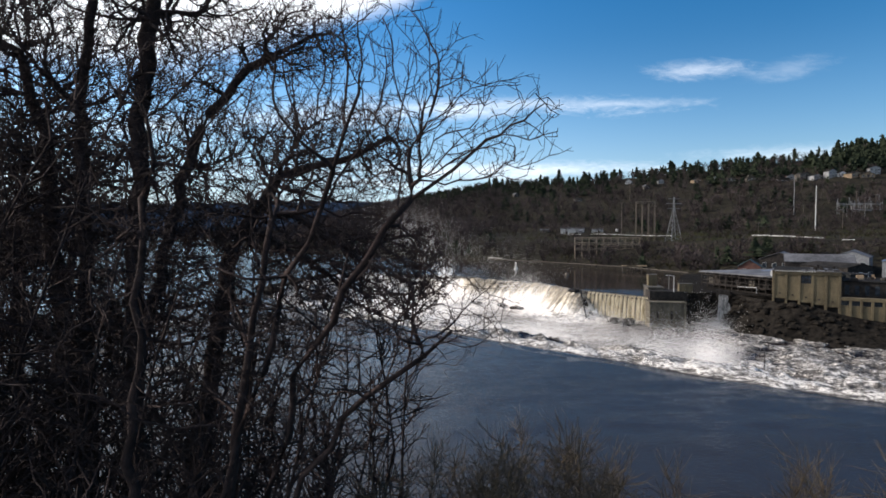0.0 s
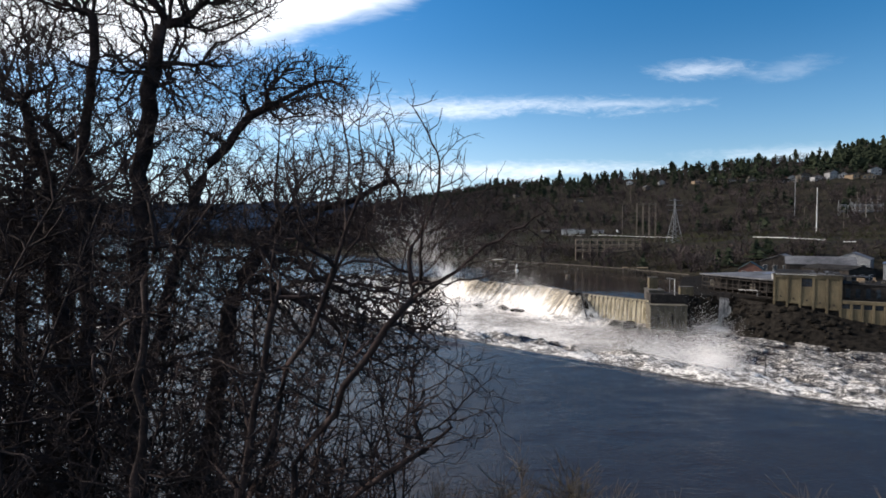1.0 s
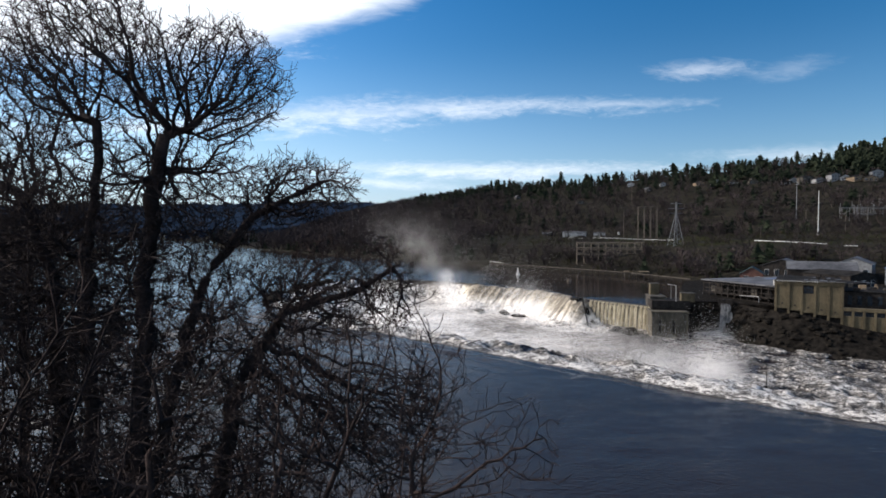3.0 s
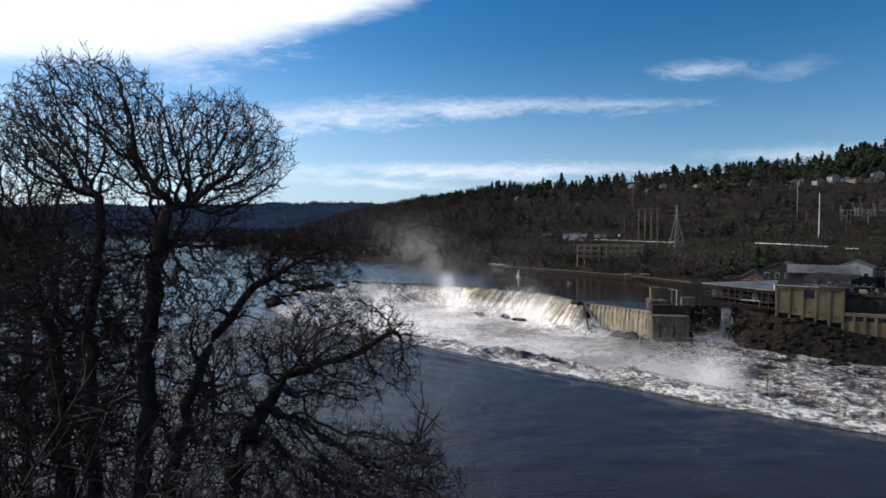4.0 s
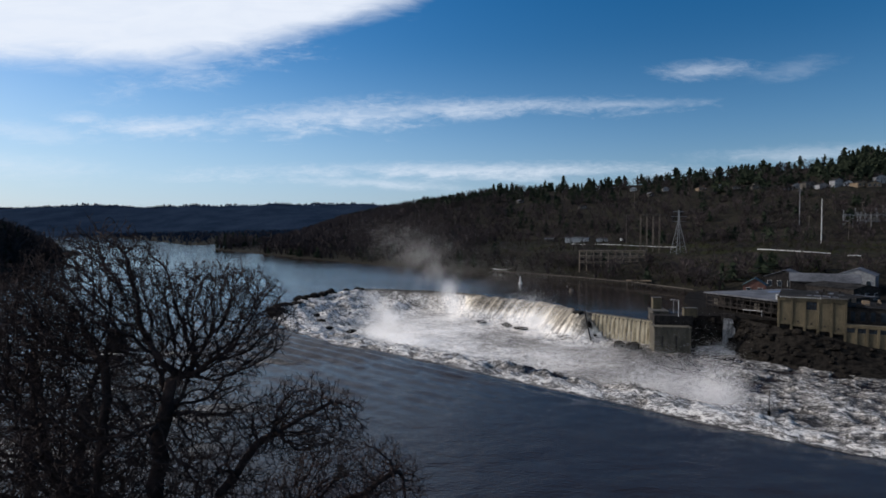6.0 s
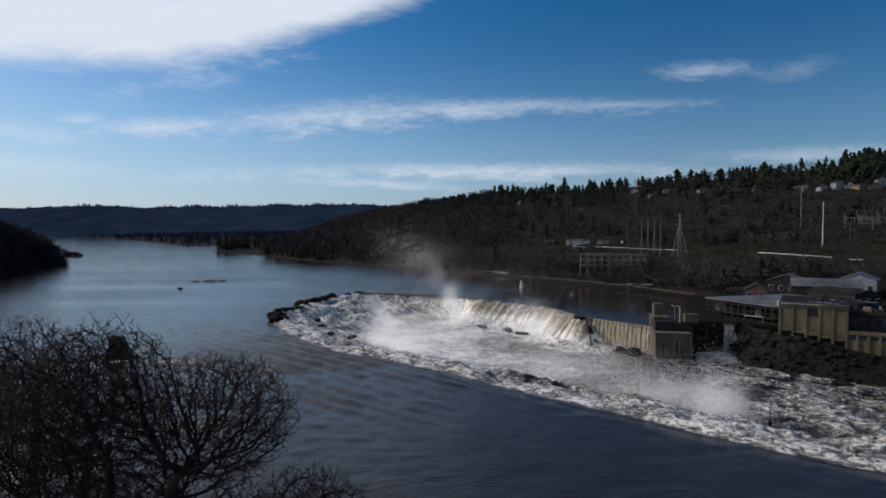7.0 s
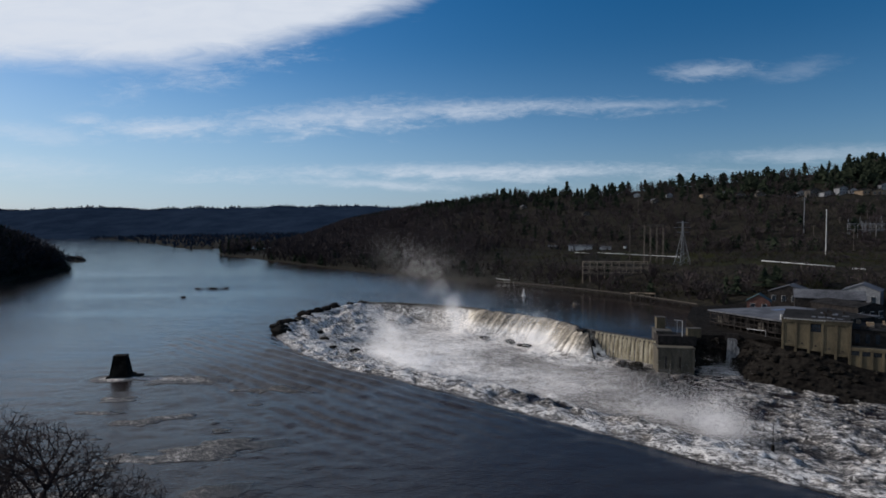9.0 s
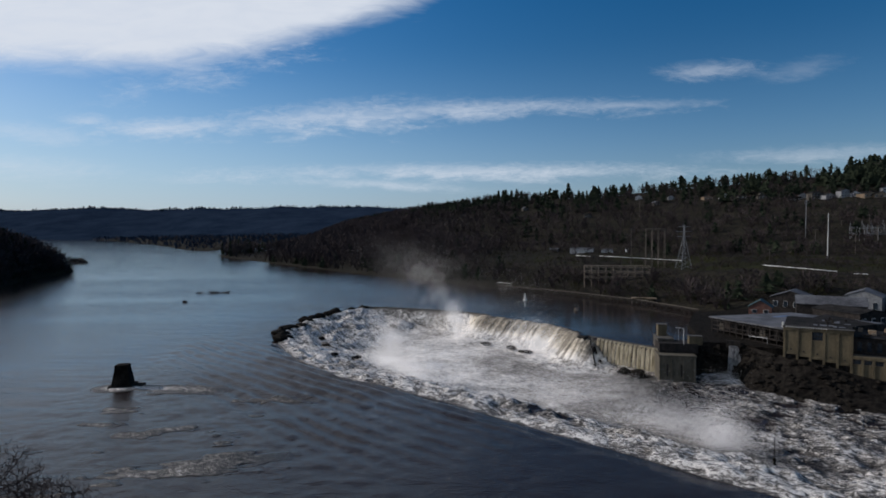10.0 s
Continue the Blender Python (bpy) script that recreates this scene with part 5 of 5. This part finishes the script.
def fir_shape(seed):
    """A ragged conifer of unit height: tiers of drooping triangular boughs round a stem."""
    rng = np.random.RandomState(seed)
    co, tri = [], []
    def add(a, b, c):
        n = len(co)
        co.extend([a, b, c])
        tri.append((n, n + 1, n + 2))
    for k in range(3):
        an = k * 2.1
        add((0.02 * math.cos(an), 0.02 * math.sin(an), 0), (0.02 * math.cos(an + 2.1), 0.02 * math.sin(an + 2.1), 0), (0, 0, 0.95))
    for tier in range(7):
        z = 0.12 + tier * 0.12
        r = 0.21 * (1 - z) ** 0.75 + 0.02
        for k in range(5):
            an = k * 1.26 + rng.uniform(0, 6.28)
            rr = r * rng.uniform(0.6, 1.25)
            tip = (rr * math.cos(an), rr * math.sin(an), z - 0.05 * rng.uniform(0.2, 1.2))
            add((0.3 * r * math.cos(an + 1.2), 0.3 * r * math.sin(an + 1.2), z - 0.03), tip, (0.1 * r * math.cos(an), 0.1 * r * math.sin(an), z + 0.13))
            add(tip, (0.3 * r * math.cos(an - 1.2), 0.3 * r * math.sin(an - 1.2), z - 0.03), (0.1 * r * math.cos(an), 0.1 * r * math.sin(an), z + 0.13))
    return np.array(co), np.array(tri)


def bare_shape(seed, count=27, wide=0.36):
    """A leafless broad crown of unit height: a forked stem and many thin sprays."""
    rng = np.random.RandomState(seed)
    co, tri = [], []
    def add(a, b, c):
        n = len(co)
        co.extend([a, b, c])
        tri.append((n, n + 1, n + 2))
    for k in range(5):
        an = rng.uniform(0, 6.28)
        top = np.array([0.22 * math.cos(an), 0.22 * math.sin(an), rng.uniform(0.6, 0.85)])
        add((0.018, 0, 0), (-0.018, 0.01, 0), top)
        add((0, 0.018, 0), (0, -0.018, 0), top)
    for k in range(count):
        v = rng.normal(0, 1, 3)
        v /= np.linalg.norm(v)
        r = rng.uniform(0.55, 1.0)
        p = np.array([v[0] * wide * r, v[1] * wide * r, 0.62 + v[2] * 0.38 * r])
        inner = np.array([p[0] * 0.4, p[1] * 0.4, 0.3 + 0.5 * (p[2] - 0.2)])
        d = p - inner
        side = np.cross(d, rng.normal(0, 1, 3))
        side = side / (np.linalg.norm(side) + 1e-9) * rng.uniform(0.008, 0.026)
        add(inner + side * 0.6, p + side, p + d * 0.25)
        add(inner - side * 0.6, p - side * 1.5, p + d * rng.uniform(0.1, 0.3))
    return np.array(co), np.array(tri)


def scatter(name, shapes, spots, mat, label, category, seed):
    rng = np.random.RandomState(seed)
    cos, tris, base = [], [], 0
    for x, y, z, h, spread in spots:
        co, tri = shapes[rng.randint(len(shapes))]
        an = rng.uniform(0, 6.28)
        c, s_ = math.cos(an), math.sin(an)
        sx = h * spread
        q = np.stack([x + (co[:, 0] * c - co[:, 1] * s_) * sx, y + (co[:, 0] * s_ + co[:, 1] * c) * sx, z - 0.3 + co[:, 2] * h], -1)
        cos.append(q)
        tris.append(tri + base)
        base += len(co)
    return stuff_mesh(name, np.concatenate(cos), np.concatenate(tris), mat, label, category)


FIRS = [fir_shape(k) for k in range(6)]
BARES = [bare_shape(k + 20) for k in range(6)]
SHRUBS = [bare_shape(k + 40, 26, 0.55) for k in range(4)]


def cells(x, y, z, n, seed, vmax=1.07):
    """Places drawn evenly by area from a lofted sheet: x, y, z, u, v."""
    rng = np.random.RandomState(seed)
    r, c = x.shape
    v = np.linspace(-0.03, 1.35, r)
    area = np.abs((x[1:, 1:] - x[:-1, :-1]) * (y[1:, :-1] - y[:-1, 1:]) - (y[1:, 1:] - y[:-1, :-1]) * (x[1:, :-1] - x[:-1, 1:]))
    area[v[:-1] > vmax] = 0
    area[v[:-1] < 0.005] = 0
    pick = rng.choice(area.size, n, p=(area / area.sum()).ravel())
    i, j = np.unravel_index(pick, area.shape)
    a, b = rng.uniform(0, 1, n), rng.uniform(0, 1, n)
    mixd = lambda g: (g[i, j] * (1 - a) + g[i + 1, j] * a) * (1 - b) + (g[i, j + 1] * (1 - a) + g[i + 1, j + 1] * a) * b
    return np.stack([mixd(x), mixd(y), mixd(z), (j + b) / (c - 1), v[i] + a * (v[1] - v[0])], -1)


def verge(x, y):
    """True on the cleared verge below the road and its rails."""
    for a, b in road_lines:
        if min(a[0], b[0]) - 8 < x < max(a[0], b[0]) + 4:
            t = (x - a[0]) / (b[0] - a[0] + 1e-6)
            if -20 < y - (a[1] + (b[1] - a[1]) * t) < 6:
                return True
    return False


def hill_woods():
    rng = np.random.RandomState(77)
    firs, bares, shrubs = [], [], []
    places = cells(hx, hy, hz, 9300, 7)
    for (x, y, z, u, v), n in zip(places, value_noise(places[:, 0], places[:, 1], 70, 99, 3)):
        if z < 0.6:
            continue
        if any(abs(x - hx_) < 13 and -26 < y - hy_ < 12 for hx_, hy_ in home_spots):
            if rng.uniform() < 0.9:
                continue
        if verge(x, y):
            continue
        shelf = u > 0.43 and 0.10 < v < 0.40
        if u > 0.74 and v < 0.07:
            continue
        if shelf and n < -0.05 and rng.uniform() < 0.6:
            continue
        if shelf:
            k = rng.uniform()
            if k < 0.62:
                shrubs.append((x, y, z, rng.uniform(1.5, 4.0), rng.uniform(0.9, 1.5)))
            elif k < (0.95 if n > -0.05 else 0.72):
                bares.append((x, y, z, rng.uniform(4, 7.5), rng.uniform(1.0, 1.6)))
            continue
        ridge = v > 0.80
        if -450 < x < -368 and y < 1180:
            (firs if rng.uniform() < 0.35 else bares).append((x, y, z, rng.uniform(16, 30), rng.uniform(0.9, 1.3)))
        elif x < -285 and y < 1240:
            bares.append((x, y, z, rng.uniform(2.5, 5.0), rng.uniform(1.0, 1.5)))
        elif rng.uniform() < ((0.92 if n > -0.02 else 0.35) if ridge else (0.16 if n > 0.12 else 0.03)):
            firs.append((x, y, z, rng.uniform(9, 20) * (1.15 if n > 0.15 else 0.9) if ridge else rng.uniform(8, 15), rng.uniform(1.3, 2.7)))
        else:
            bares.append((x, y, z, rng.uniform(9, 15) if u > 0.42 else rng.uniform(11, 19) if u > 0.22 else rng.uniform(15, 25), rng.uniform(0.9, 1.4)))
    more = cells(hx, hy, hz, 4400, 17, 0.42)
    for (x, y, z, u, v), n in zip(more, value_noise(more[:, 0], more[:, 1], 70, 99, 3)):
        if v > 0.15 and n < -0.05 and rng.uniform() < 0.6:
            continue
        if z > 0.6 and u > 0.36 and not (u > 0.74 and v < 0.05) and not verge(x, y):
            tall = 1.0 if v > 0.09 else 1.6
            (bares if rng.uniform() < 0.55 else shrubs).append((x, y, z, tall * rng.uniform(2.2, 4.6), rng.uniform(1.1, 1.9)))
    scatter("fir_wood", FIRS, firs, FIR, "dark fir trees thick along the ridge", "woods", 1)
    scatter("bare_wood", BARES, bares, BARE_WOOD, "leafless brown woodland covering the hillside", "woods", 2)
    scatter("scrub", SHRUBS, shrubs, SCRUB, "olive winter scrub on the hillside shelf", "scrub", 3)


hill_woods()


def other_woods():
    rng = np.random.RandomState(78)
    spots, firs, flat = [], [], []
    for x, y, z, u, v in cells(px_, py_, pz_, 1700, 8, 0.7):
        if z > -0.2:
            (firs if rng.uniform() < 0.10 else spots).append((x, y, z, rng.uniform(9, 15) if y > 690 else rng.uniform(13, 22), rng.uniform(1.0, 1.5)))
    for x, y, z, u, v in cells(lx, ly, lz, 1500, 9, 1.2):
        if z > -0.2:
            (flat if rng.uniform() < 0.8 else spots).append((x, y, z, rng.uniform(7, 15), rng.uniform(1.5, 2.3)))
    ridge = []
    me = far.data
    co = np.empty(len(me.vertices) * 3)
    me.vertices.foreach_get("co", co)
    co = co.reshape(24, 320, 3)
    for k in range(1500):
        i, j = rng.randint(16, 22), rng.randint(0, 319)
        p = co[i, j] + (co[i, j + 1] - co[i, j]) * rng.uniform()
        if -3600 < p[0] < 1200:
            grove = float(value_noise(p[:1], p[:1] * 0, 90, 64, 3)[0])
            ridge.append((p[0], p[1], p[2], rng.uniform(7, 13) + 13 * max(0.0, grove), rng.uniform(2.4, 4.0)))
    # both far stands carry the painted haze blue
    scatter("far_woods", FIRS, flat, HAZED_WOOD, "dark trees along the low far shore, tinted with haze", "woods", 16)
    scatter("far_woods", FIRS, ridge, HAZED_WOOD, "distant firs along the far ridge, tinted with haze", "woods", 6)
    scatter("bare_wood", BARES, spots, BARE_WOOD, "leafless riverside trees on the low shores", "woods", 4)
    scatter("fir_wood", FIRS, firs, FIR, "dark firs among the riverside trees", "woods", 5)


other_woods()

# single firs that stand out on the skyline
fir_proto = None
rng = random.Random(9)
for k in range(46):
    u = 0.30 + 0.66 * k / 45 + rng.uniform(-0.006, 0.006)
    j = int(u * (hx.shape[1] - 1))
    i = int((1.0 + rng.uniform(-0.06, 0.04) + 0.03) / 1.38 * (hx.shape[0] - 1))
    x, y, z = float(hx[i, j]), float(hy[i, j]), float(hz[i, j])
    h = rng.uniform(12.5, 22.5) * (1.25 if k % 9 == 4 else 1.0)
    if fir_proto is None or k % 12 == 0:
        co, tri = fir_shape(100 + k)
        root = new("fir_tree")
        rod(root, "trunk", (0, 0, -1.0 / 20), (0, 0, 0.9), 0.016, BARK, 6, 0.004)
        mesh_object("crown", [tuple(p) for p in co], [tuple(int(q) for q in t) for t in tri], FIR, root)
        tagged(root, "tall dark fir standing on the ridge line", "tree", "ridge firs")
        root.matrix_world = pose(x, y, z, 0, 0, 0) @ Matrix.Scale(h, 4)
        fir_proto = root
    else:
        m = copy_thing(fir_proto, pose(x, y, z, 0, 0, rng.uniform(0, 360)))
        wide = rng.uniform(1.5, 2.5)
        m.scale = (h * wide, h * wide, h)

# ---------------------------------------------------------------- spray over the falls


def spray(name, puffs, size, seed, label):
    """Drifting clouds of droplets: each puff is a centre, three radii, a thickness and a lean to the upwind side."""
    rng = np.random.RandomState(seed)
    pts = []
    for (cx, cy, cz), (rx, ry, rz), thick, lean in puffs:
        n = int(thick * rx * rz * 5.6 / size ** 2)
        p = rng.normal(0, 1, (int(n * 1.6), 3)) * 0.5
        q = np.stack([cx + p[:, 0] * rx + lean * p[:, 2] * rz, cy + p[:, 1] * ry, cz + p[:, 2] * rz], -1)
        dens = 0.6 + 0.9 * value_noise(q[:, 0] + q[:, 1] * 0.3, q[:, 2] * 1.2 + q[:, 1] * 0.5, 9, seed, 3, 0.55)
        pts.append(q[(rng.uniform(0, 1, len(q)) < np.clip(dens, 0, 1)) & (q[:, 2] > -11)])
    p = np.concatenate(pts)
    base = rng.normal(0, 1, (len(p), 3, 3))
    base /= np.linalg.norm(base, axis=2, keepdims=True)
    co = (p[:, None, :] + base * size * 1.5 * rng.uniform(0.7, 1.3, (len(p), 1, 1))).reshape(-1, 3)
    return stuff_mesh(name, co, np.arange(len(co)).reshape(-1, 3), SPRAY, label, "spray")


spray("spray", [((3, 330, -3), (5, 6, 9), 0.7, -0.1), ((-28, 272, 0), (9, 8, 10), 0.55, -0.3), ((-32, 268, -6), (10, 10, 7), 0.3, -0.3), ((-24, 256, -6), (16, 12, 7), 0.3, 0), ((-15, 228, -5), (14, 10, 8), 0.45, -0.2),
                ((43, 288, -5), (9, 7, 10), 0.65, -0.2), ((34, 300, -4), (8, 6, 8), 0.3, -0.2), ((28, 300, -7), (14, 10, 6), 0.25, 0), ((-8, 250, -7), (36, 34, 8), 0.30, 0)], 0.11, 5, "white spray hanging over the far falls")
spray("spray", [((1, 331, 5), (7, 8, 14), 0.24, -0.3), ((-6, 334, 14), (15, 12, 18), 0.13, -0.6), ((-18, 340, 25), (26, 14, 18), 0.07, -0.6), ((6, 345, 6), (60, 26, 18), 0.035, -0.3), ((112, 242, -10), (6, 3, 3), 0.35, 0)], 0.075, 7, "thin drifting spray rising above the far falls")
spray("spray", [((50, 202, -6), (14, 10, 9), 0.20, -0.3), ((58, 188, -7), (14, 8, 8), 0.22, -0.3), ((66, 176, -7), (11, 7, 9), 0.25, -0.3), ((73, 165, -8), (9, 6, 9), 0.45, -0.3), ((76, 161, -4), (7, 5, 11), 0.22, -0.4), ((34, 208, -8), (16, 12, 6), 0.25, 0)], 0.08, 6,
      "white spray rising behind the near crest")

# ---------------------------------------------------------------- trees on the near bank
bare_tree("oak_tree", 7,
          [([(-8.8, 14.6, 16), (-8.7, 14.5, 22), (-8.75, 14.6, 28), (-8.6, 14.4, 32.5), (-8.2, 14.3, 36.3)], 0.36),
           ([(-7.6, 14.3, 16), (-7.5, 14.2, 22), (-7.4, 14.3, 28), (-7.1, 14.3, 33), (-6.6, 14.3, 36.0)], 0.32),
           ([(-9.3, 15.5, 16), (-9.7, 16, 22), (-10.3, 16, 28), (-10.6, 16, 32), (-11, 15.6, 35)], 0.24),
           ([(-7.0, 14.8, 16), (-6.3, 15.2, 24), (-5.6, 15.8, 29), (-4.4, 16.4, 31.0), (-2.4, 16.8, 31.6), (-1.2, 17.0, 32.4)], 0.22),
           ([(-7.2, 14.4, 27), (-6.2, 14.8, 31.6), (-4.9, 15.2, 33.6), (-3.4, 15.4, 34.4)], 0.12)],
          [((-8.4, 14.3, 37.4), (1.9, 1.7, 1.8), 2000, 0.3), ((-5.7, 14.6, 36.8), (1.95, 1.6, 1.55), 1800, 0.3), ((-10.9, 15.2, 36.5), (1.5, 1.6, 1.8), 1100, 0.3), ((-3.7, 15.2, 34.2), (1.7, 1.4, 0.95), 1100, 0.2),
           ((-2.9, 16.8, 31.6), (2.4, 1.5, 1.6), 1700, 0.2), ((-7.4, 14.5, 34.0), (3.6, 2.0, 1.7), 1900, 0.2), ((-7.0, 14.8, 31.0), (4.0, 2.2, 2.4), 2300, 0.2), ((-11.5, 15.6, 32.0), (2.6, 2.2, 3.8), 2600, 0.2),
           ((-4.4, 15.2, 28.2), (3.3, 2.2, 2.2), 1700, 0.2), ((-1.5, 14.6, 28.6), (2.0, 1.6, 1.5), 900, 0.1), ((-8.5, 14, 26.4), (4.2, 2.4, 3.2), 1700, 0.2)], "leafless oak with dark gnarled limbs on the bank", shoots=2)
bare_tree("alder_tree", 8,
          [([(-5.4, 9.2, 17), (-5.0, 9.0, 22), (-4.6, 8.8, 27), (-4.2, 8.6, 31)], 0.20),
           ([(-4.6, 9.4, 17), (-3.8, 9.0, 22), (-2.9, 8.5, 27), (-2.3, 8.2, 30.6)], 0.15),
           ([(-4.8, 9.2, 18), (-3.4, 8.9, 23.5), (-1.9, 8.0, 27.6), (-0.7, 7.2, 29.6), (0.5, 6.9, 30.6)], 0.08),
           ([(-5.0, 9.0, 18), (-3.6, 8.7, 24.5), (-2.2, 8.0, 28.5), (-1.0, 7.2, 31.2)], 0.10),
           ([(-4.5, 9.3, 18), (-3.0, 8.8, 24), (-1.4, 8.0, 27.0), (0.1, 7.4, 28.3)], 0.07)],
          [((-1.2, 7.6, 31.1), (1.7, 1.2, 1.6), 800, 0.1), ((0.3, 6.9, 30.7), (1.15, 0.9, 0.8), 330, 0.1), ((-0.1, 7.4, 28.6), (1.0, 0.9, 0.8), 420, 0.1), ((-1.7, 8, 28.2), (1.6, 1.2, 1.6), 800, 0.1),
           ((-3.6, 8.6, 30.2), (1.8, 1.4, 2.4), 1000, 0.1), ((-4.0, 9, 26.5), (2.6, 1.6, 2.4), 900, 0.1)], "slender leafless alder with upright shoots on the bank", kill=0.22, rise=0.14, wander=0.13, tip=0.0058, twig=(0.12, 0.34), twigs=0.9)
bare_tree("oak_tree", 9,
          [([(-22.5, 31.5, 8), (-22.3, 31.3, 18), (-22, 31, 26), (-21.6, 31, 33)], 0.4), ([(-23.5, 32, 8), (-24.5, 32, 20), (-26, 32, 30)], 0.3), ([(-22, 31, 10), (-20, 30.6, 22), (-18.4, 30.6, 31)], 0.26)],
          [((-22.0, 30.8, 32.6), (4.8, 3.4, 4.2), 3400, 0.35), ((-17.8, 30.4, 31.0), (3.8, 2.8, 3.6), 2000, 0.3), ((-26.5, 32, 31.8), (3.2, 2.6, 4.0), 1100, 0.3), ((-20, 31, 26), (6, 3, 4), 1300, 0.2)], "broad leafless oak lower on the bank",
          stride=0.26, sight=1.5, kill=0.34, tip=0.016, twig=(0.25, 0.6))
bare_tree("oak_tree", 10,
          [([(-38, 48.5, 0), (-37.8, 48.3, 14), (-37.6, 48, 24), (-37.4, 48, 29)], 0.4), ([(-38.4, 48.5, 1), (-40, 48.5, 16), (-41, 48.5, 27)], 0.3)],
          [((-38.0, 48, 27.5), (4.6, 3.2, 5.2), 1700, 0.35), ((-42, 48.5, 26.5), (3.2, 2.6, 4.6), 700, 0.3)], "small leafless oak at the water's edge",
          stride=0.38, sight=2.2, kill=0.46, tip=0.02, twig=(0.35, 0.8))


def thicket(seed, x, y, z, w_, d_, h, stems, mat, label, gauge=1.0):
    """A dense leafless bush of many upright stems with side shoots."""
    rng = random.Random(seed)
    root = thing("bush", x, y, z, 0, label, "bush", "bank bushes")
    main, fine = Tubes(), Tubes()
    for k in range(stems):
        p = Vector((max(-0.5, min(0.5, rng.gauss(0, 0.35))) * w_, max(-0.5, min(0.5, rng.gauss(0, 0.35))) * d_, 0))
        aim = Vector((p.x * 0.12, p.y * 0.12, 1)) + Vector((rng.gauss(0, 0.2), rng.gauss(0, 0.2), 0))
        pts = crooked(rng, p, aim, h * rng.uniform(0.6 if gauge == 1 else 0.86, 1.05), 8, 0.12, 0.05)
        if abs(pts[-1].x) > (0.8 if gauge == 1 else 0.55) * w_ + 1.2:
            continue
        main.add(pts, [gauge * (0.05 * (1 - 0.8 * i / 8) + 0.008) for i in range(9)], 4)
        for q in range(int(h * 3.2 / gauge)):
            t = rng.uniform(0.2 if gauge == 1 else 0.7, 0.98) * 8
            i = int(t)
            o = pts[i].lerp(pts[i + 1], t - i)
            side = Vector((rng.gauss(0, 1), rng.gauss(0, 1), rng.gauss(0.6, 0.7)))
            tw = crooked(rng, o, side, rng.uniform(0.5, 1.5), 3, 0.25, 0.12)
            fine.add(tw, [0.026 * gauge, 0.023 * gauge, 0.018 * gauge, 0.012 * gauge], 3)
            for _ in range(2):
                o2 = tw[rng.randint(1, 2)]
                tw2 = crooked(rng, o2, side + Vector((rng.gauss(0, 1), rng.gauss(0, 1), rng.gauss(0.3, 0.8))), rng.uniform(0.25, 0.8), 1, 0.25, 0.1)
                fine.add(tw2, [0.018 * gauge, 0.010 * gauge], 3)
    main.build("stem_clump", mat, root)
    tagged(fine.build("brushwood", mat, root), kind="stuff")
    return root


DRY = mottled("dry_twigs", (0.05, 0.037, 0.025), (0.115, 0.084, 0.05), 2.0, 0.95, 5.0, 0.3, 0.02)
for k, (x, y, z, w_, d_, h, n, mat, text) in enumerate([
        (-12.5, 13, 17, 7, 4, 16.5, 80, BARK, "dense dark thicket beneath the oak"), (-16, 18, 15, 7, 5, 19.5, 60, BARK, "dense dark thicket beneath the oak"), (-8.0, 11.5, 17, 4.5, 3, 11.5, 52, BARK, "dense dark thicket beneath the oak"),
        (-6.2, 16.5, 14, 6, 4, 16.5, 46, BARK, "dense dark thicket beneath the oak"), (-3.4, 17.5, 14, 4.5, 4, 13.5, 16, BARK, "reddish twiggy thicket on the bank"), (-20, 26, 11, 9, 5, 15, 30, BARK, "tall dark thicket on the lower bank"), (-13, 25, 11, 7, 4, 14, 28, BARK, "tall dark thicket on the lower bank"),
        (1.6, 14, 14.5, 3.4, 2.0, 9.8, 30, DRY, "dry straw-brown bush on the bank"), (4.2, 15, 14.2, 2.4, 1.8, 9.4, 18, DRY, "dry straw-brown bush on the bank"), (9.9, 14, 14, 2.2, 1.6, 9.6, 16, DRY, "dry straw-brown bush on the bank")]):
    thicket(200 + k, x, y, z, w_, d_, h, n, mat, text, 0.45 if mat == DRY else 1.0)
